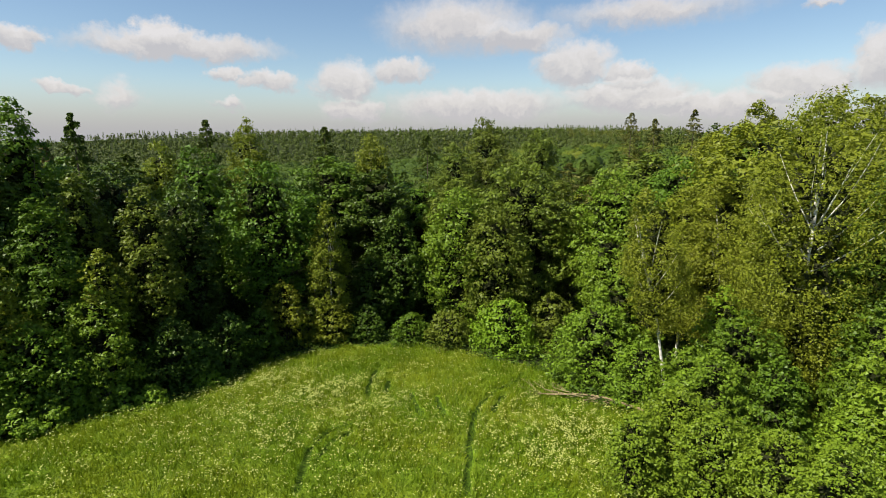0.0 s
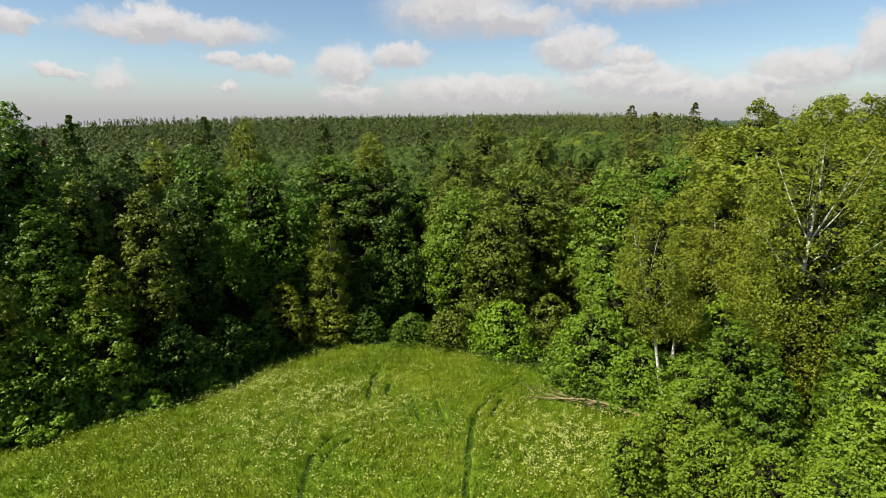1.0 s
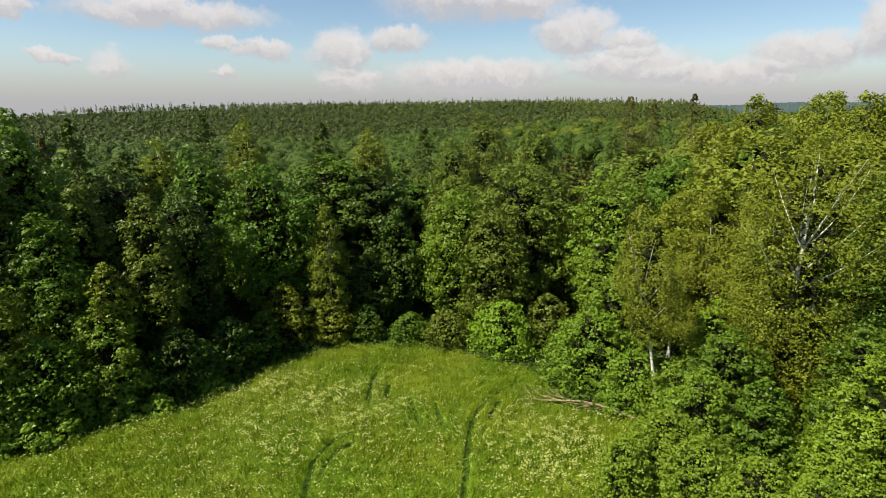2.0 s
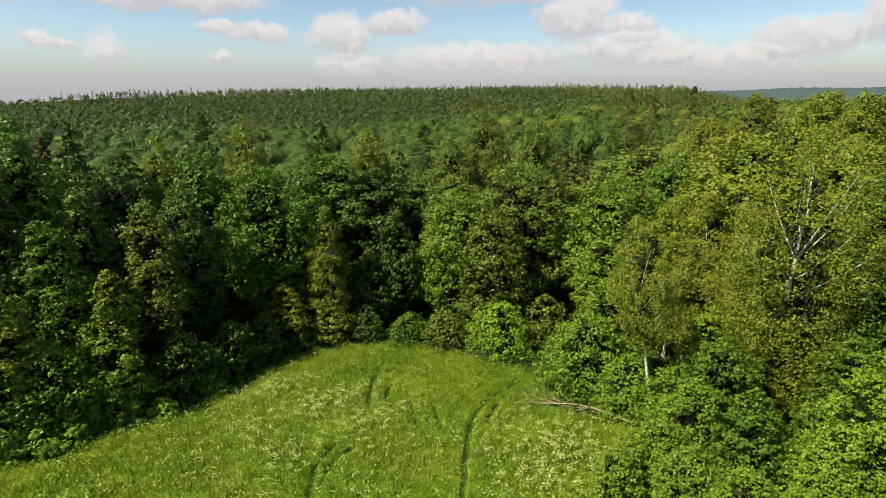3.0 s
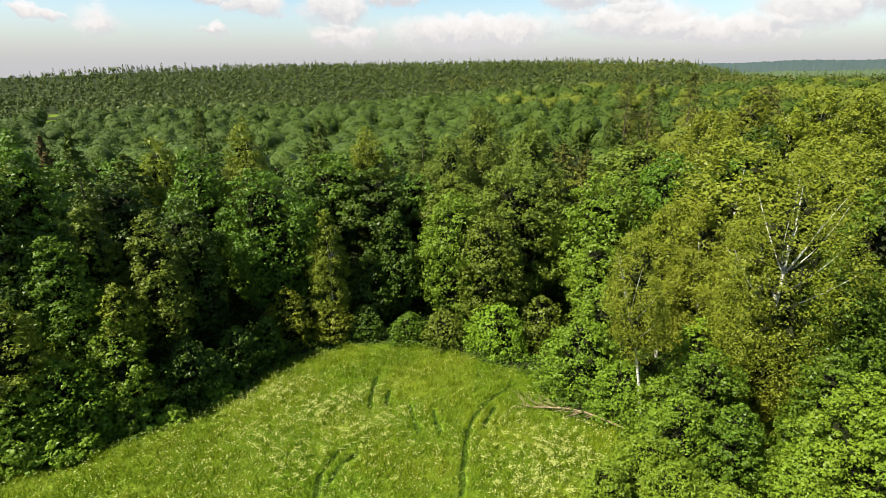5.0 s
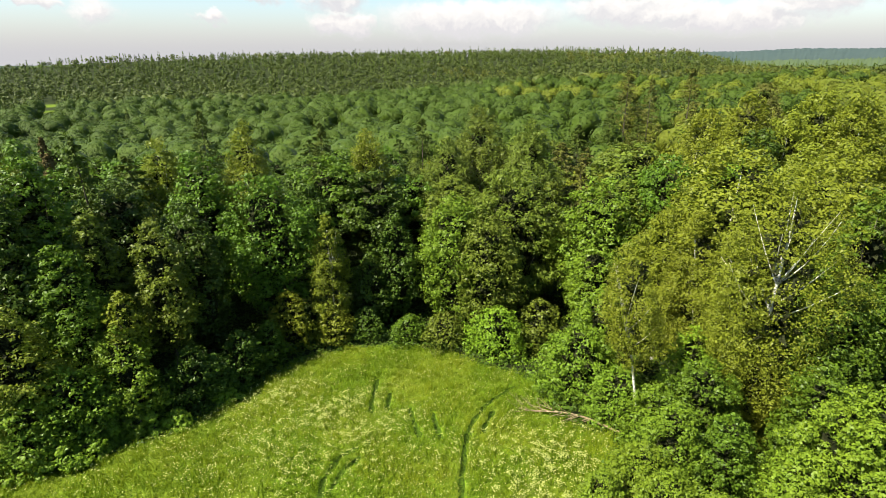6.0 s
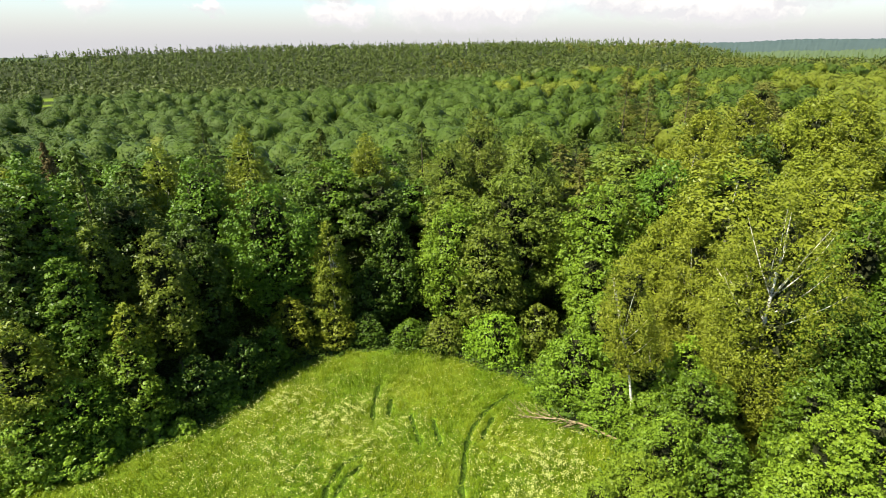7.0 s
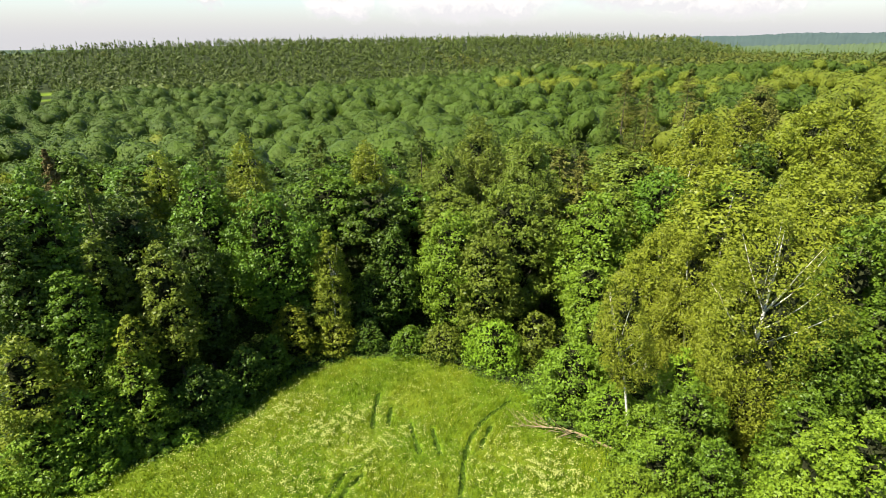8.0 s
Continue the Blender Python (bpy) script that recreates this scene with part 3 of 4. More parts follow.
edge_tree("alder_tree", "leafy alder side by side with the domed one", 5.5, 56.0, 14.1, 4.2, leaf=BROAD, foot=0.05, uneven=0.5)
edge_tree("alder_tree", "slim grey-green alder beside a dark gap", 13.9, 64.0, 16.2, 2.6, leaf=BROAD, shape="oval", foot=0.12)
edge_tree("poplar_tree", "tall grey-green poplar behind the alders", 5.9, 78.0, 24.2, 4.8, leaf=POPLAR, shape="oval", hang=0.4)
edge_tree("poplar_tree", "tall grey-green poplar behind the alders", 12.7, 74.0, 23.0, 4.6, leaf=POPLAR, shape="oval", hang=0.4)
edge_tree("poplar_tree", "tall grey-green poplar behind the alders", 1.0, 72.0, 20.7, 3.6, leaf=POPLAR, shape="oval", hang=0.4)
edge_tree("alder_tree", "light green alder at the sunny side", 18.6, 58.5, 18.0, 4.7, leaf=LEAFY, foot=0.04)
edge_tree("alder_tree", "light green alder at the sunny side", 16.6, 52.0, 12.8, 3.0, leaf=LEAFY, foot=0.04)
edge_tree("maple_tree", "dark green maple at the back of the birches", 29.1, 66.0, 19.0, 5.6, leaf=MAPLE)
edge_tree("alder_tree", "leafy green tree behind the birches", 33.2, 59.0, 20.0, 4.0, leaf=LEAFY)
edge_tree("maple_tree", "dark green maple at the back of the birches", 38.8, 64.0, 22.7, 4.7, leaf=DARK)
edge_tree("birch_tree", "slim birch with yellowish drooping twigs", 23.0, 49.5, 16.9, 3.7, hang=0.6, foot=0.2, girth=0.13, limbs=9, leaf=BIRCH, bark=WHITE_BARK)
edge_tree("birch_tree", "leaning birch with a pale curved stem", 24.3, 44.0, 17.7, 3.1, hang=0.6, foot=0.2, girth=0.13, limbs=9, shape="oval", lean=(-1.6, 0.3), leaf=BIRCH, bark=WHITE_BARK)
edge_tree("young_birch_tree", "young birch with white trunk and yellowish leaves", 16.6, 36.6, 16.6, 2.2, shape="oval", hang=0.6, foot=0.4, girth=0.12, limbs=12, lean=(-2.7, 0.1), leaf=BIRCH, bark=WHITE_BARK, thick=0.7)
edge_tree("birch_tree", "large old birch with white forked trunk and hanging foliage", 24.7, 35.5, 22.8, 4.4, hang=0.7, foot=0.12, girth=0.24, limbs=14, leaf=BIRCH, bark=WHITE_BARK)
edge_tree("young_birch_tree", "young birch beside the old one", 23.2, 36.5, 16.7, 2.3, hang=0.6, foot=0.2, girth=0.12, limbs=8, shape="oval", leaf=BIRCH, bark=WHITE_BARK)
edge_tree("maple_tree", "dark green maple beside the big birch", 34.5, 40.0, 20.3, 2.8, leaf=MAPLE, foot=0.06)
edge_tree("maple_tree", "spreading green maple at the foot of the birches", 30.2, 35.0, 14.3, 3.9, leaf=MAPLE, foot=0.06)
edge_tree("maple_tree", "spreading green maple at the foot of the birches", 33.5, 34.0, 15.9, 3.2, leaf=MAPLE, foot=0.06)
edge_tree("birch_tree", "tall birch with light green top", 43.5, 76.0, 26.3, 3.4, hang=0.5, foot=0.25, leaf=BIRCH, bark=WHITE_BARK)
edge_tree("birch_tree", "tall birch with light green top", 49.2, 70.0, 26.7, 4.3, hang=0.5, foot=0.25, leaf=BIRCH, bark=WHITE_BARK)
edge_tree("birch_tree", "tall birch with light green top", 51.3, 66.0, 26.7, 4.0, hang=0.5, foot=0.25, leaf=BIRCH, bark=WHITE_BARK)
edge_tree("birch_tree", "tall birch with light green top", 42.9, 66.0, 24.8, 3.7, hang=0.5, foot=0.25, leaf=BIRCH, bark=WHITE_BARK)
edge_tree("birch_tree", "tall birch with light green top", 43.4, 56.0, 22.1, 4.0, hang=0.5, foot=0.25, leaf=BIRCH, bark=WHITE_BARK)
edge_tree("birch_tree", "tall birch with light green top", 37.8, 54.0, 22.6, 3.2, hang=0.5, foot=0.25, leaf=BIRCH, bark=WHITE_BARK)
edge_tree("birch_tree", "yellow-green birch in the sunny wood", 45.2, 91.0, 22.3, 5.4, hang=0.5, foot=0.25, leaf=BIRCH, bark=WHITE_BARK)
edge_tree("pine_tree", "tall pine with dark tufted top", 48.2, 97.0, 24.0, 3.0, leaf=DARK, bark=RED_BARK, shape="oval", foot=0.4)
edge_tree("pine_tree", "pine with a dark flat-topped crown", 66.0, 112.0, 25.1, 3.9, leaf=RUSSET, bark=RED_BARK, shape="round", foot=0.4)

edge_spruce("tall dark spruce with a pointed top", -35.1, 51.0, 23.5, 3.0)
edge_spruce("dark spruce behind the leafy trees", -33.0, 74.0, 24.0, 3.6)
edge_spruce("dark spruce behind the leafy trees", -15.5, 69.0, 22.9, 3.4)
edge_spruce("broad spruce beside the hanging birch", -2.9, 83.0, 22.3, 4.7)
edge_spruce("tall spruce with brownish cones", 45.5, 134.0, 28.0, 5.8, leaf=RUSSET)
edge_spruce("slim spruce with brownish cones", 47.6, 124.0, 26.0, 4.4, leaf=RUSSET)
edge_spruce("slim spruce with brownish cones", 57.4, 126.0, 27.8, 4.9, leaf=RUSSET)
edge_spruce("reddish brown dying spruce among green trees", -52.7, 70.0, 20.8, 2.0, leaf=RUST)
edge_spruce("dark spruce with a dense lower crown", 29.3, 114.0, 17.7, 4.4)
edge_spruce("dark spruce with a dense lower crown", 38.0, 121.0, 19.1, 4.3)
edge_spruce("dark spruce with a dense lower crown", 43.4, 118.0, 18.7, 4.2)


def bush(label, x, y, height, radius, leaf=LIME, name="bush", **more):
    NEAR.append((x, y, radius))
    settings = {"foot": 0.0, "shape": "bush", "clump": float(np.clip(0.21 * radius, 0.34, 0.72)), "uneven": 0.8, "stems": 3, "limbs": 0, "girth": 0.05}
    settings.update(more)
    return broadleaf(name, label, "bush", x, y, height + 0.5, radius, leaf=leaf, group=BUSHES, **settings)


bush("narrow green bush at the forest edge", -3.6, 53.5, 2.5, 2.1, leaf=MAPLE)
bush("rounded grey-green bush at the forest edge", 0.5, 52.8, 2.9, 2.7, leaf=BROAD, uneven=0.5)
bush("rounded bright green bush in full sun", 6.2, 50.8, 5.1, 3.1, leaf=FRESH, uneven=0.5)
bush("rounded green bush shaded on one side", 11.1, 52.5, 5.4, 2.9, leaf=BROAD, uneven=0.5)
bush("big dome-shaped green bush beside the fallen tree", 13.1, 42.5, 6.5, 4.0, leaf=LEAFY, uneven=0.5)
bush("tall pointed green bush beside the dome-shaped one", 15.3, 44.5, 10.1, 2.7, leaf=LEAFY)
bush("green bush behind the fallen tree's foot", 15.4, 38.5, 4.5, 2.6, leaf=LEAFY)
bush("leafy green bush with large leaves by the birches", 20.4, 37.0, 9.3, 2.3, leaf=FRESH)
bush("wide green bush at the foot of the birches", 17.2, 34.3, 5.2, 2.5, leaf=LEAFY)
bush("wide green bush at the foot of the birches", 19.6, 33.0, 8.1, 3.1, leaf=MAPLE)
bush("wide green bush at the foot of the birches", 16.1, 29.5, 6.5, 2.4, leaf=LEAFY)
bush("wide green bush at the foot of the birches", 19.2, 28.5, 6.4, 2.0, leaf=MAPLE)
bush("yellowish drooping bush under the old birch", 24.1, 35.0, 9.3, 2.0, leaf=BIRCH)
bush("low sunlit willow bush near the meadow", 13.2, 27.2, 5.1, 2.5, leaf=LIME, uneven=0.6)
bush("low sunlit willow bush near the meadow", 10.2, 25.6, 4.4, 1.4, leaf=LIME, uneven=0.6)
bush("low sunlit willow bush near the meadow", 14.1, 25.0, 4.7, 2.1, leaf=LIME, uneven=0.6)
bush("small willow bush at the meadow's rim", 12.7, 27.0, 4.6, 1.3, leaf=LIME)
bush("bright willow bush in the sun", 15.9, 22.6, 4.7, 2.2, leaf=LIME, uneven=0.6)
bush("bright willow bush in the sun", 23.9, 25.5, 10.3, 2.7, leaf=LIME, uneven=0.6)
bush("bright willow bush in the sun", 25.4, 24.5, 11.5, 2.7, leaf=LIME, uneven=0.6)
bush("leafy bush with large leaves by the old birch", 25.8, 30.0, 9.4, 2.7, leaf=MAPLE)
bush("bright willow bush in the sun", 22.2, 26.0, 5.0, 2.1, leaf=LIME, uneven=0.6)
bush("low willow scrub in the sun", 17.1, 20.5, 5.3, 1.9, leaf=LIME, uneven=0.6)
bush("leafy bush with big clumps at the shady edge", -25.7, 37.3, 8.6, 2.7, leaf=LEAFY)
bush("leafy bush with big clumps at the shady edge", -28.5, 34.0, 6.5, 3.2, leaf=LEAFY)
bush("leafy bush with big clumps at the shady edge", -30.2, 31.5, 5.2, 2.5, leaf=LEAFY)
bush("leafy bush with big clumps at the shady edge", -26.7, 34.5, 4.3, 1.9, leaf=MAPLE)
# Darker leaves here put the left edge's shade into the bushes' colour.
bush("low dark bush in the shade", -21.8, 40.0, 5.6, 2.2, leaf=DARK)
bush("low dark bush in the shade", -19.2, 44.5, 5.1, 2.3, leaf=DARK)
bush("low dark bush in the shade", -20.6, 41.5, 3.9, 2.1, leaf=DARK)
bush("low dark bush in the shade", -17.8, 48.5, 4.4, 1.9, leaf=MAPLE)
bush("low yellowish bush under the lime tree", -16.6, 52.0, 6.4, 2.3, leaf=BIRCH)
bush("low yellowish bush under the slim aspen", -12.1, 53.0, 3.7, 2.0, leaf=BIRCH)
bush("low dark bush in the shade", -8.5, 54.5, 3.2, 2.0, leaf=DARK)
for x, y, tall, wide in ((-24.3, 35.0, 3.8, 0.9), (-25.7, 34.2, 2.4, 0.9), (-27.2, 33.5, 3.2, 1.0), (-24.7, 35.5, 1.7, 0.7), (-23.4, 35.6, 1.5, 0.7)):
    bush("tall weedy sapling with upright shoots", x, y, tall, wide, LEAFY, name="sapling", shape="cone", count=2400, clumps=30, clump=0.42, size=0.2)
for x, y, tall, wide in ((-26.4, 32.2, 1.2, 1.5), (-28.4, 31.4, 1.5, 1.9), (-30.6, 30.4, 1.6, 2.1), (-33.0, 29.6, 1.8, 2.4), (-22.0, 36.6, 0.9, 1.1), (-19.4, 40.4, 0.9, 1.1)):
    bush("low leafy scrub at the meadow's corner", x, y, tall, wide, FRESH, count=3600, clumps=44, clump=0.45, size=0.17)


# ---- the trees further in, built once for each kind and then repeated ----
def kind_of_tree(name, label, height, radius, leaf, shape, bark=BARK, hang=0.0, seed=0, fine=True):
    count, size, clumps = (7800, 0.29, 120) if fine else (4500, 0.37, 105)
    if hang:
        count, size = int(count * 1.4), size * 0.8
    return broadleaf(name, label, "tree", 0, 0, height, radius, foot=0.4, shape=shape, leaf=leaf, bark=bark, count=count, size=size,
                     clumps=clumps, clump=1.1, hang=hang, limbs=0, seed=seed + (0 if fine else 20), group="trees deeper in the forest")


def kinds(fine):
    arms = (24, 8, 30, 0.5) if fine else (22, 8, 22, 0.6)
    return [
        kind_of_tree("oak_tree", "rounded dark green oak deeper in the forest", 18, 4.3, DARK, "round", seed=1, fine=fine),
        kind_of_tree("oak_tree", "rounded dark green oak deeper in the forest", 17, 4.6, MAPLE, "round", seed=2, fine=fine),
        kind_of_tree("maple_tree", "leafy green maple deeper in the forest", 18, 3.9, MAPLE, "oval", seed=3, fine=fine),
        kind_of_tree("alder_tree", "grey-green alder deeper in the forest", 19, 3.4, BROAD, "oval", seed=4, fine=fine),
        kind_of_tree("alder_tree", "grey-green alder deeper in the forest", 18, 3.9, BROAD, "round", seed=5, fine=fine),
        kind_of_tree("birch_tree", "yellow-green forest birch with white trunk", 19, 3.3, BIRCH, "oval", WHITE_BARK, 0.6, seed=6, fine=fine),
        kind_of_tree("birch_tree", "yellow-green forest birch with white trunk", 18, 3.6, BIRCH, "round", WHITE_BARK, 0.6, seed=7, fine=fine),
        spruce("spruce_tree", "dark forest spruce with pointed top", 0, 0, 20, 4.6, SPRUCE, *arms, "trees deeper in the forest"),
        spruce("spruce_tree", "brownish forest spruce heavy with cones", 0, 0.5, 20, 4.6, RUSSET, *arms, "trees deeper in the forest"),
    ]


KINDS = {True: kinds(True), False: kinds(False)}


def forest_mix(x, y, rng):
    """Which kind grows at a place: oaks to the dark side, birches to the sunny one, spruces here and there."""
    side = x / max(y, 20)
    stand = noise.noise(Vector((x * 0.03, y * 0.03, 3.0)))
    roll = rng.random()
    if 0.2 < side < 0.6 and 70 < y < 125 and roll < 0.28:
        return 8 if roll < 0.22 else 7
    if roll < 0.07 and side < 0.25:
        return 7
    if side > 0.25:
        return rng.choice((5, 6, 5, 6, 5, 6, 4, 3))
    if side > -0.05:
        return rng.choice((3, 4, 3, 4, 6, 2) if stand > -0.1 else (2, 1, 4))
    return rng.choice((0, 1, 2, 0, 1, 4) if stand > -0.15 else (2, 3, 6, 7))


def highest(x, y):
    """The height that the tree tops keep to at a place."""
    side = x / max(y, 20)
    return float(np.interp(side, (-0.9, -0.5, 0.0, 0.3, 0.6, 1.0), (15.0, 15.5, 16.0, 17.0, 20.0, 23.0))) - float(np.interp(y, (68, 100), (0.0, 4.5)))


rng = random.Random(7)
placed = []
step = 7.6
for row in range(0, 13):
    for col in range(-26, 27):
        x = (col + (row % 2) * 0.5) * step + rng.uniform(-1.9, 1.9)
        y = 20 + row * step + rng.uniform(-1.9, 1.9)
        if abs(x) > y * 0.93 + 7 or clearing(x, y) > -8.5 or y > 116 or (y < 37 and x < 45) or (y < 46 and 8 < x < 30) or (12.0 < x < 16.5 and 48 < y < 66):
            continue
        if abs(x / y + 0.80) < 0.05 and 88 < y < 118:
            continue
        if any(math.hypot(x - a, y - b) < min(2.0 + 0.55 * r, 4.2) for a, b, r in NEAR):
            continue
        placed.append((x, y))
used = set()
for x, y in placed:
    k = forest_mix(x, y, rng)
    z = float(ground(x, y))
    own = (18, 17, 18, 19, 18, 19, 18, 20, 20)[k]
    tall = min(highest(x, y) - z, 21.0 if x < 0.3 * y else 26.0) + rng.uniform(-3.6, 1.2) + (1.5 if k > 6 else 0)
    size = tall / own
    spread = size * rng.uniform(1.1, 1.4)
    m = pose(x, y, z, rng.uniform(-2, 2), rng.uniform(-2, 2), rng.uniform(0, 360))
    fine = math.hypot(x, y) < 68
    if (fine, k) in used:
        tree = copy_thing(KINDS[fine][k], m)
    else:
        tree = KINDS[fine][k]
        tree.matrix_basis = m
        used.add((fine, k))
    tree.scale = (spread, spread, size)

for fine, k in ((f, n) for f in (True, False) for n in range(9)):
    if (fine, k) not in used:
        for ob in (*KINDS[fine][k].children, KINDS[fine][k]):
            bpy.data.objects.remove(ob)


# ---- the far woods ----
def far_woods(name, label, first, last, step, sprays, size, seed, mats):
    """Crowns that nobody could count, each a dome or a spire of leaf sprays, in one mesh."""
    r = np.random.default_rng(seed)
    spots = []
    ring = first
    while ring < last:
        gap = step * (1 + (ring - first) / (last - first) * 0.2)
        count = int(ring * 1.75 / gap)
        turn = np.linspace(-0.875, 0.875, count) + r.uniform(-0.4, 0.4, count) * 1.75 / count
        out = ring + r.uniform(-0.7, 0.7, count) * gap
        spots.append(np.stack([out * np.sin(turn), out * np.cos(turn)], 1))
        ring += gap
    spots = np.concatenate(spots)
    x, y = spots.T
    turn, out = np.arctan2(x, y), np.hypot(x, y)
    glade = (np.abs(turn - FIELD) < 0.012) & (out > 430) & (out < 660)
    keep = ~glade & ((y > 107) | (np.abs(x) > y * 0.93 + 7))
    x, y, out = x[keep], y[keep], out[keep]
    z = ground(x, y)
    side = x / np.maximum(y, 20)
    near = out < 481
    oaks = np.clip(np.interp(side, (-0.9, -0.6, 0.05, 0.35), (0.2, 1, 1, 0)) + 0.3 * noise_field(x, y), 0, 1)
    tops = np.where(near, r.uniform(12.0, 17.4, len(x)) + 1.5 * oaks, r.uniform(11.5, 18.0, len(x))) + 1.5 * np.sin(x * 0.021) * np.sin(y * 0.017) + np.interp(side, (-0.5, 0.3, 0.6), (0, 0.5, 2.0)) * (y < 330)
    pointed = r.uniform(0, 1, len(x)) < np.interp(out, (110, 300, 500, 800, 950), (0.05, 0.03, 0.06, 0.20, 0.50)) * (1 - 0.8 * oaks * near)
    tops = tops - np.interp(out, (620, 860), (0, 7))
    tops = np.where(pointed, tops + np.where(near, r.uniform(0.5, 2.5, len(x)), r.uniform(0.5, 6.0, len(x))), tops)
    wide = np.where(pointed, r.uniform(1.8, 2.6, len(x)), np.where(near, 4.5 + 2.7 * oaks * r.uniform(0.6, 1.3, len(x)) + r.uniform(-0.7, 0.7, len(x)), r.uniform(2.2, 4.6, len(x))))
    # each crown is a cauliflower of lobes, and each lobe a shell of sprays
    lobes = 9
    swing = r.uniform(0, 2 * np.pi, (len(x), 1)) + np.arange(lobes) * 2.4 + r.normal(size=(len(x), lobes)) * 0.3
    rise = np.linspace(0.98, -0.15, lobes)[None] + r.normal(size=(len(x), lobes)) * 0.08
    level = np.sqrt(np.clip(1 - np.clip(rise, -1, 1) ** 2, 0.05, 1))
    lobe_way = np.stack([level * np.cos(swing), level * np.sin(swing), rise], -1)
    swell = r.uniform(0.42, 0.64, (len(x), lobes))
    lobe_at = lobe_way * (0.62 * wide)[:, None, None] * np.array([1, 1, 0.9])
    which_lobe = r.integers(0, lobes, (len(x), sprays))
    row = np.arange(len(x))[:, None]
    d = unit(r.normal(size=(len(x), sprays, 3)) + lobe_way[row, which_lobe] * 0.8 + np.array([0, -0.25, 0.25]))
    dome = lobe_at[row, which_lobe] + d * ((swell[row, which_lobe] * r.uniform(0.9, 1.06, which_lobe.shape)) * wide[:, None])[..., None]
    dome[..., 2] = np.where(near[:, None], dome[..., 2], dome[..., 2] * 1.5 - 0.5 * wide[:, None]) + (tops - wide * 1.05)[:, None]
    s = r.uniform(0, 1, (len(x), sprays)) ** 0.75
    a = r.uniform(0, 2 * np.pi, s.shape)
    cone = np.stack([wide[:, None] * s * np.cos(a), wide[:, None] * s * np.sin(a), tops[:, None] - s * 13], -1)
    at = np.where(pointed[:, None, None], cone, dome) + np.stack([x, y, z], 1)[:, None]
    lookout = np.where(pointed[:, None, None], np.stack([np.cos(a), np.sin(a), np.full(s.shape, 0.4)], -1), d)
    normals = unit(lookout + r.normal(size=lookout.shape) * 0.12)
    hue = noise_field(x, y) + r.normal(size=len(x)) * 0.25
    which = np.where(pointed, 1, np.where(hue + np.interp(side, (-0.4, 0.1, 0.25, 0.7), (-1.0, -0.4, 0.1, 0.8)) > 0.55, 2, 0))
    parent = new(name)
    tagged(parent, label, "woods", kind="stuff")
    scale = np.broadcast_to((size * np.where(pointed, 0.7, 1.0) * np.interp(out, (110, 240, 480, 481, 900), (0.8, 1.05, 1.45, 1.0, 1.15)))[:, None], s.shape)
    for number, mat in enumerate(mats):
        use = which == number
        v, f = leaves(r, at[use].reshape(-1, 3), normals[use].reshape(-1, 3), scale[use].reshape(-1, 1), 0.8)
        few = max(sprays // 9, 8)
        deep = np.stack([x, y, z + tops - wide * np.where(pointed, 1.6, 1.3)], 1)[use][:, None] + r.normal(size=(np.sum(use), few, 3)) * (wide[use] * np.where(pointed[use], 0.16, 0.40))[:, None, None]
        deep = deep.reshape(-1, 3)
        v, f = joined([(v, f), leaves(r, deep, r.normal(size=deep.shape), np.repeat(wide[use] * 0.30, few)[:, None], 0.9)])
        tagged(part("crowns", mesh("crowns", v, f, mat), parent), kind="stuff")
        domed = use & near & ~pointed
        if np.any(domed):
            tagged(part("crowns", lobed_crowns(np.stack([x, y, z + tops - wide * 1.05], 1)[domed], lobe_at[domed], (swell * wide[:, None])[domed], wide[domed], mat), parent), kind="stuff")


def lobed_crowns(middle, lobe_at, lobe_r, wide, mat):
    """The leafy skins of far crowns: each the outside of a heap of round lobes."""
    around, down = 16, 8
    lift, turn = np.meshgrid(np.linspace(0.02, 2.25, down), np.linspace(0, 2 * np.pi, around, endpoint=False), indexing="ij")
    d = np.stack([np.sin(lift) * np.cos(turn), np.sin(lift) * np.sin(turn), np.cos(lift)], -1).reshape(-1, 3)
    along = np.einsum("nlc,dc->ndl", lobe_at, d)
    inside = lobe_r[:, None] ** 2 - np.sum(lobe_at ** 2, -1)[:, None] + along ** 2
    reach = np.max(np.where(inside > 0, along + np.sqrt(np.maximum(inside, 0)), 0), -1)
    reach = np.maximum(reach, 0.55 * wide[:, None])
    verts = middle[:, None] + d[None] * (reach * 0.85)[..., None]
    i, j = np.meshgrid(np.arange(down - 1), np.arange(around), indexing="ij")
    k = (j + 1) % around
    quad = np.stack([i * around + j, (i + 1) * around + j, (i + 1) * around + k, i * around + k], -1).reshape(-1, 4)
    faces = (quad[None] + (np.arange(len(middle)) * len(d))[:, None, None]).reshape(-1, 4)
    return mesh("crowns", verts.reshape(-1, 3), faces, mat, True)


def noise_field(x, y):
    return np.sin(x * 0.019 + 1.0) * np.sin(y * 0.023) + 0.5 * np.sin(x * 0.047 + y * 0.031)


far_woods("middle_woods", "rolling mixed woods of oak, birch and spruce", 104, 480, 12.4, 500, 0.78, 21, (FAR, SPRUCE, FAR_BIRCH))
far_woods("far_woods", "far mixed woods up to a spruce-lined ridge", 481, 1015, 9.8, 36, 1.9, 22, (HAZED, SPRUCE, HAZED_BIRCH))


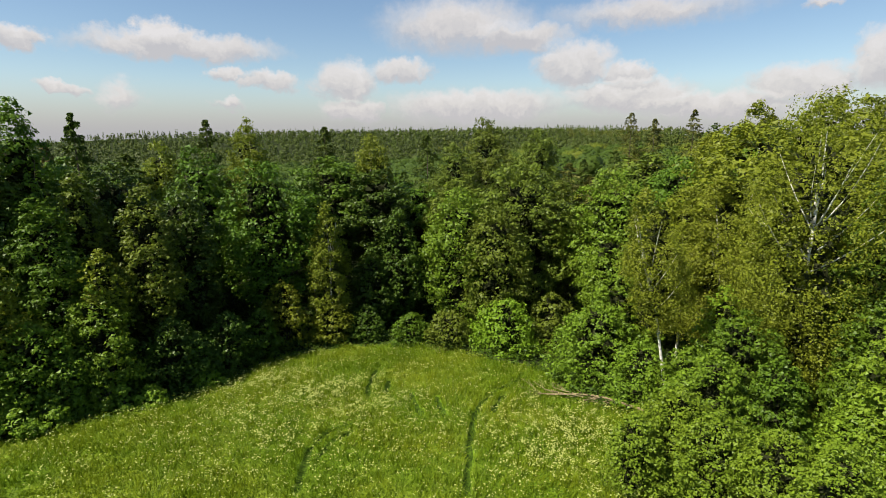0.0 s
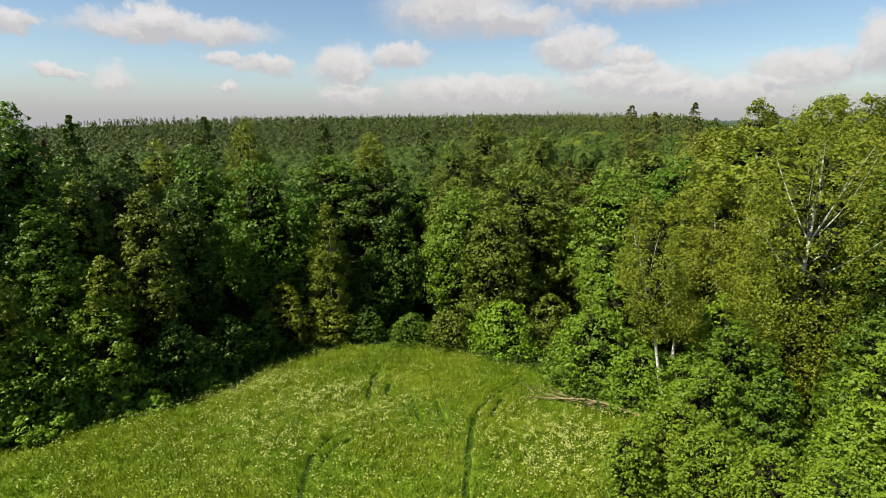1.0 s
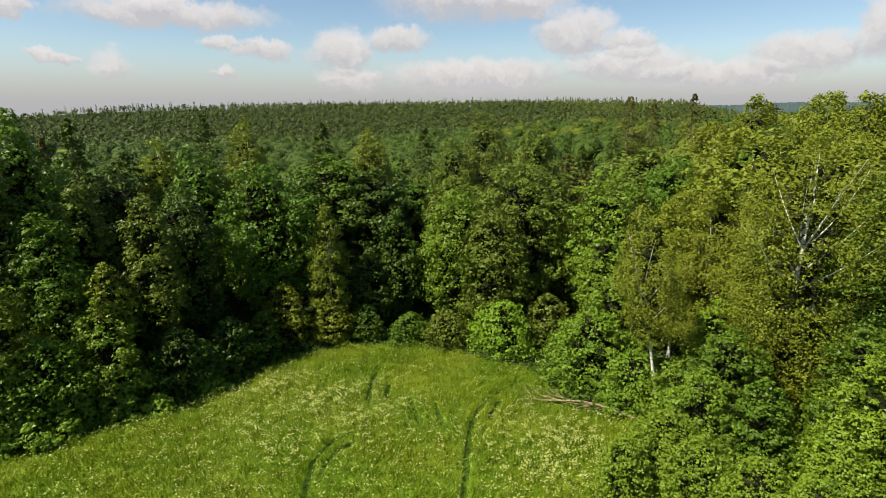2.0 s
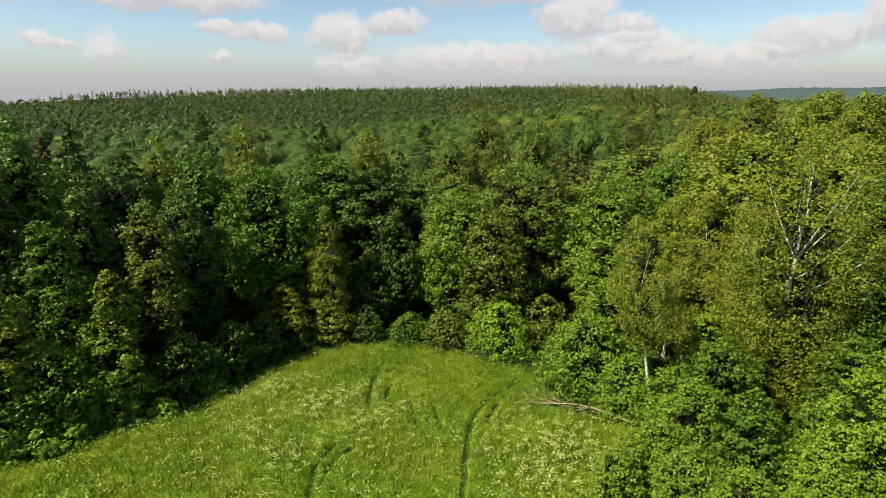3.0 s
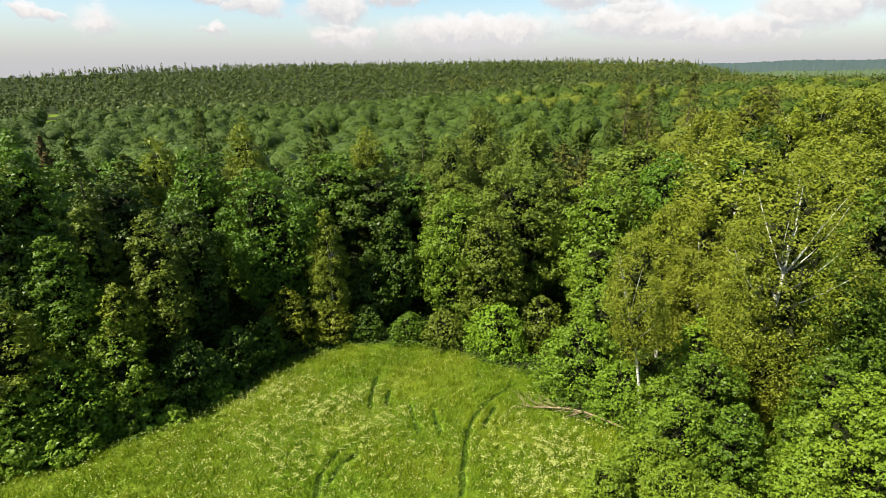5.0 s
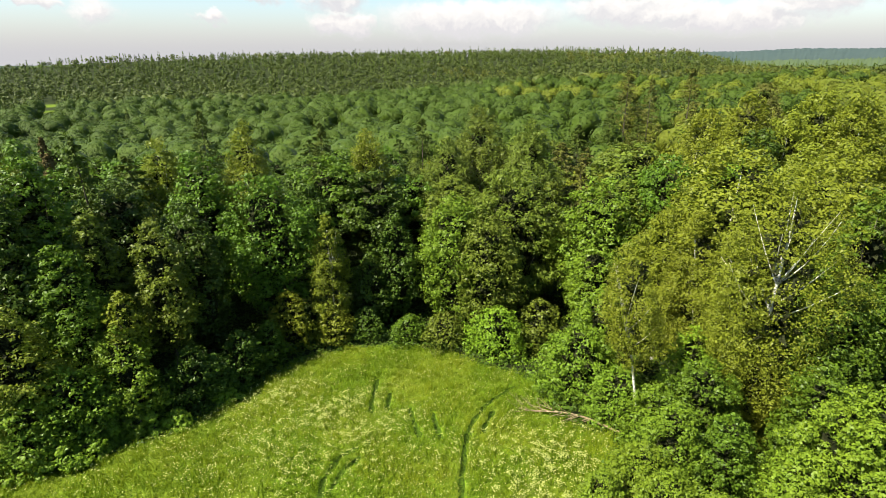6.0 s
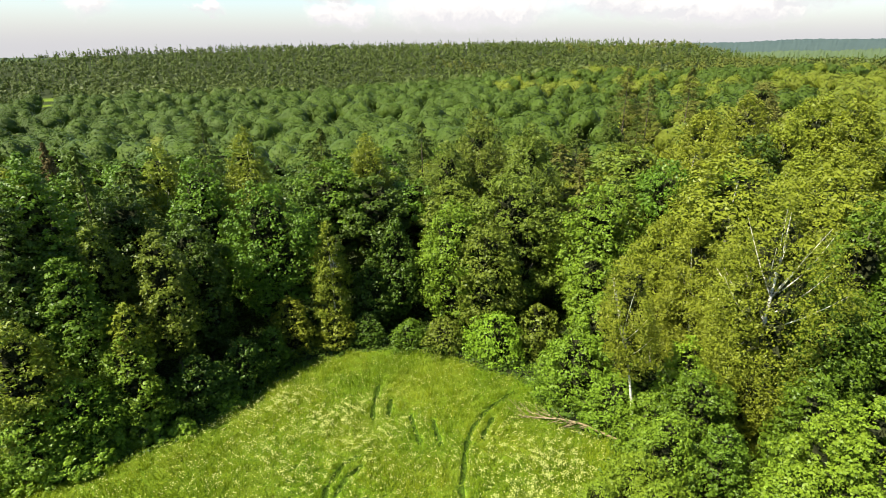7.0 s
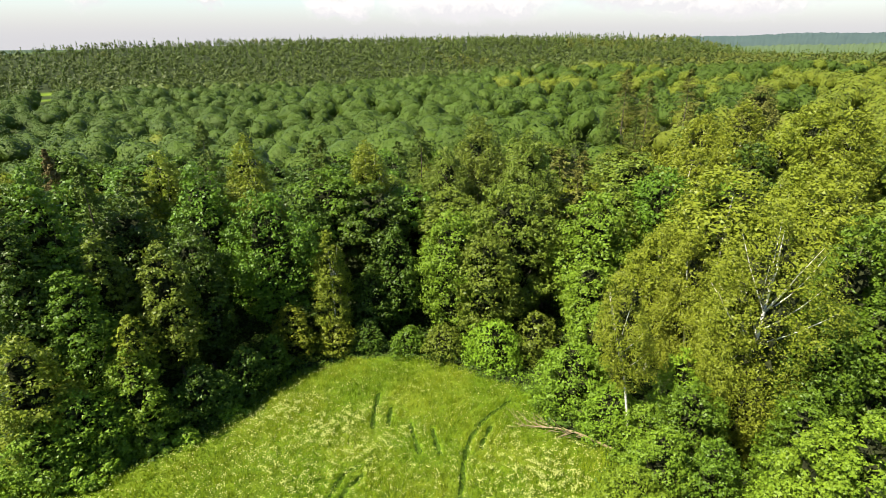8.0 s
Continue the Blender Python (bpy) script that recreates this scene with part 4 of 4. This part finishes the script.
def hill(name, label, distance, left, right, base, top, mat, rough, seed):
    """A far wooded rise with a softly ragged outline."""
    r = np.random.default_rng(seed)
    count, depth = 420, 9
    turn = np.radians(np.linspace(left, right, count))
    t = np.linspace(0, 1, count)
    line = top * (0.6 + 0.4 * np.sin(np.pi * np.clip(t * 0.9 + 0.1, 0, 1))) + 4 * np.sin(t * 11 + seed) + 2 * np.sin(t * 29)
    rows = []
    for k in range(depth):
        share = math.sin(math.pi / 2 * min(k / (depth - 2), 1)) if k < depth - 1 else 0.4
        far = distance + 90 * k
        z = base + (line - base) * share + r.normal(size=count) * rough * (k > 0)
        rows.append(np.stack([far * np.sin(turn), far * np.cos(turn), z], 1))
    i = (np.arange(depth - 1)[:, None] * count + np.arange(count - 1)[None, :]).ravel()
    tagged(new(name, mesh(name, np.concatenate(rows), np.stack([i, i + 1, i + count + 1, i + count], 1), mat, True)), label, "backdrop", kind="structure")


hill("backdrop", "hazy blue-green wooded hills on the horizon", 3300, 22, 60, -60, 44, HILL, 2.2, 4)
hill("backdrop", "hazy pale green wooded slope before the hills", 1700, 22, 58, -60, 4, HILL_NEAR, 2.0, 9)


# ---- the meadow ----
r = np.random.default_rng(3)
count = 520000
bx, by = r.uniform(-44, 16, count), r.uniform(12, 52, count)
keep = (clearing(bx, by) > r.uniform(-1.6, 0.3, count)) & (rut(bx, by) < r.uniform(0.02, 0.14, count)) & (np.abs(bx) < by * 0.98 + 4)
bx, by = bx[keep][:180000], by[keep][:180000]
tuft = np.sin(bx * 1.7 + np.sin(by * 1.1) * 2) * np.sin(by * 1.9 + np.sin(bx * 0.8) * 2)
tall = (0.46 + 0.12 * rut(bx + 0.4, by) + 0.22 * tuft + 0.08 * np.sin(bx * 0.4) * np.sin(by * 0.35)) * r.uniform(0.5, 1.25, len(bx))
stalk = np.arange(len(bx)) < 120000
foot = np.stack([bx, by, ground(bx, by) - 0.03], 1)
bend = np.stack([np.sin(by * 0.5 + bx * 0.2), np.cos(bx * 0.45)], 1) * 0.10 + r.normal(size=(len(bx), 2)) * 0.20
turn = r.uniform(0, np.pi, len(bx))
half = np.stack([np.cos(turn), np.sin(turn), np.zeros(len(bx))], 1) * r.uniform(0.018, 0.036, (len(bx), 1))
tip = foot + np.concatenate([bend, tall[:, None]], 1)
blades = np.stack([foot - half, foot + half, tip], 1)[stalk].reshape(-1, 3)
heads = foot[~stalk] + np.stack([np.zeros(np.sum(~stalk)), np.zeros(np.sum(~stalk)), tall[~stalk] * r.uniform(0.3, 1.0, np.sum(~stalk))], 1)
v, f = leaves(r, heads, r.normal(size=heads.shape) * 0.4 + np.array([0, 0, 0.9]), 0.15, 0.5)
v, f = joined([(blades, np.arange(len(blades)).reshape(-1, 3)), (v, f)])
tagged(new("meadow_grass", mesh("meadow_grass", v, f, GRASS)), "tall uncut yellow-green meadow grass", "grass", kind="stuff")

count = 560000
fx, fy = r.uniform(-44, 15, count), r.uniform(12, 51, count)
patch = 0.05 + 0.55 * np.exp(-((fx - 8.5) / 4.2) ** 2 - ((fy - 31) / 5.0) ** 2) + 0.36 * np.exp(-((fx + 8) / 4) ** 2 - ((fy - 38) / 3.5) ** 2)
patch += 0.16 * np.exp(-((fx + 10) / 9) ** 2 - ((fy - 33) / 6) ** 2) + 0.30 * np.exp(-((fx + 15) / 3) ** 2 - ((fy - 41) / 3) ** 2)
speck = np.clip(np.sin(fx * 2.3 + np.sin(fy * 1.9) * 2) * np.sin(fy * 2.7 + np.sin(fx * 1.5) * 2) + 0.6 * np.sin(fx * 5.1 + fy) * np.sin(fy * 4.3 - fx), 0, 1)
keep = (clearing(fx, fy) > 0.6) & (rut(fx, fy) < 0.2) & (r.uniform(0, 1, count) < patch * (0.12 + 1.5 * speck))
fx, fy = fx[keep][:60000], fy[keep][:60000]
heads = np.stack([fx, fy, ground(fx, fy) + r.uniform(0.40, 0.72, len(fx))], 1)
v, f = leaves(r, heads, r.normal(size=heads.shape) * 0.35 + np.array([0, 0, 1]), 0.11, 0.85)
tagged(new("meadow_flowers", mesh("meadow_flowers", v, f, FLOWER)), "cream-white umbels of wild meadow flowers in patches", "flowers", kind="stuff")


count = 160000
ux, uy = r.uniform(-62, 60, count), r.uniform(16, 68, count)
deep = clearing(ux, uy)
keep = (deep < 0.4) & (deep > -34) & (np.abs(ux) < uy * 0.98 + 6) & (r.uniform(0, 1, count) < np.interp(deep, (-34, -6, 0), (0.3, 0.8, 1)))
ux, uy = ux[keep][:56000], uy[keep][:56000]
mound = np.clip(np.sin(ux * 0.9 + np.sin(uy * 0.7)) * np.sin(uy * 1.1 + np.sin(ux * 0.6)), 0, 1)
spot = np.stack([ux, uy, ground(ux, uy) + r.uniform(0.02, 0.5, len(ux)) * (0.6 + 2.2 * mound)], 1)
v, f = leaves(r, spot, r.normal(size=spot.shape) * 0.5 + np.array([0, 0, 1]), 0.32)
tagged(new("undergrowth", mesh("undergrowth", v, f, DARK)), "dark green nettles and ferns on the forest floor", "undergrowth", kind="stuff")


# ---- the fallen tree ----
def fallen_tree():
    r = np.random.default_rng(12)
    foot, tip = np.array([14.9, 35.4]), np.array([7.0, 39.7])
    top = new("fallen_tree")
    top.location = (*foot, float(ground(*foot)))
    tagged(top, "bare fallen tree with pale dry branches in the grass", "dead tree")

    def local(share, aside, up):
        p = foot + (tip - foot) * share + np.array([0.48, 0.87]) * aside
        return np.array([*(p - foot), float(ground(*p)) - top.location.z + up])

    t = np.linspace(0, 1, 12)
    path = np.array([local(s, 0.45 * math.sin(s * 4.4), 0.32 + 0.22 * math.sin(s * 4)) for s in t])
    radii = 0.10 * (1 - t) ** 0.7 + 0.015
    part("trunk", mesh("trunk", *tube(path, radii, 8), DEAD, True), top)
    for k in range(26):
        share = r.uniform(0.25, 0.95)
        side = r.choice((-1, 1))
        end = local(min(share + r.uniform(0.10, 0.3), 1.12), side * r.uniform(0.3, 1.7), r.uniform(0.15, 0.9))
        part("branch", mesh("branch", *limb(r, path, radii, share, end), DEAD, True), top)
    return top


fallen_tree()
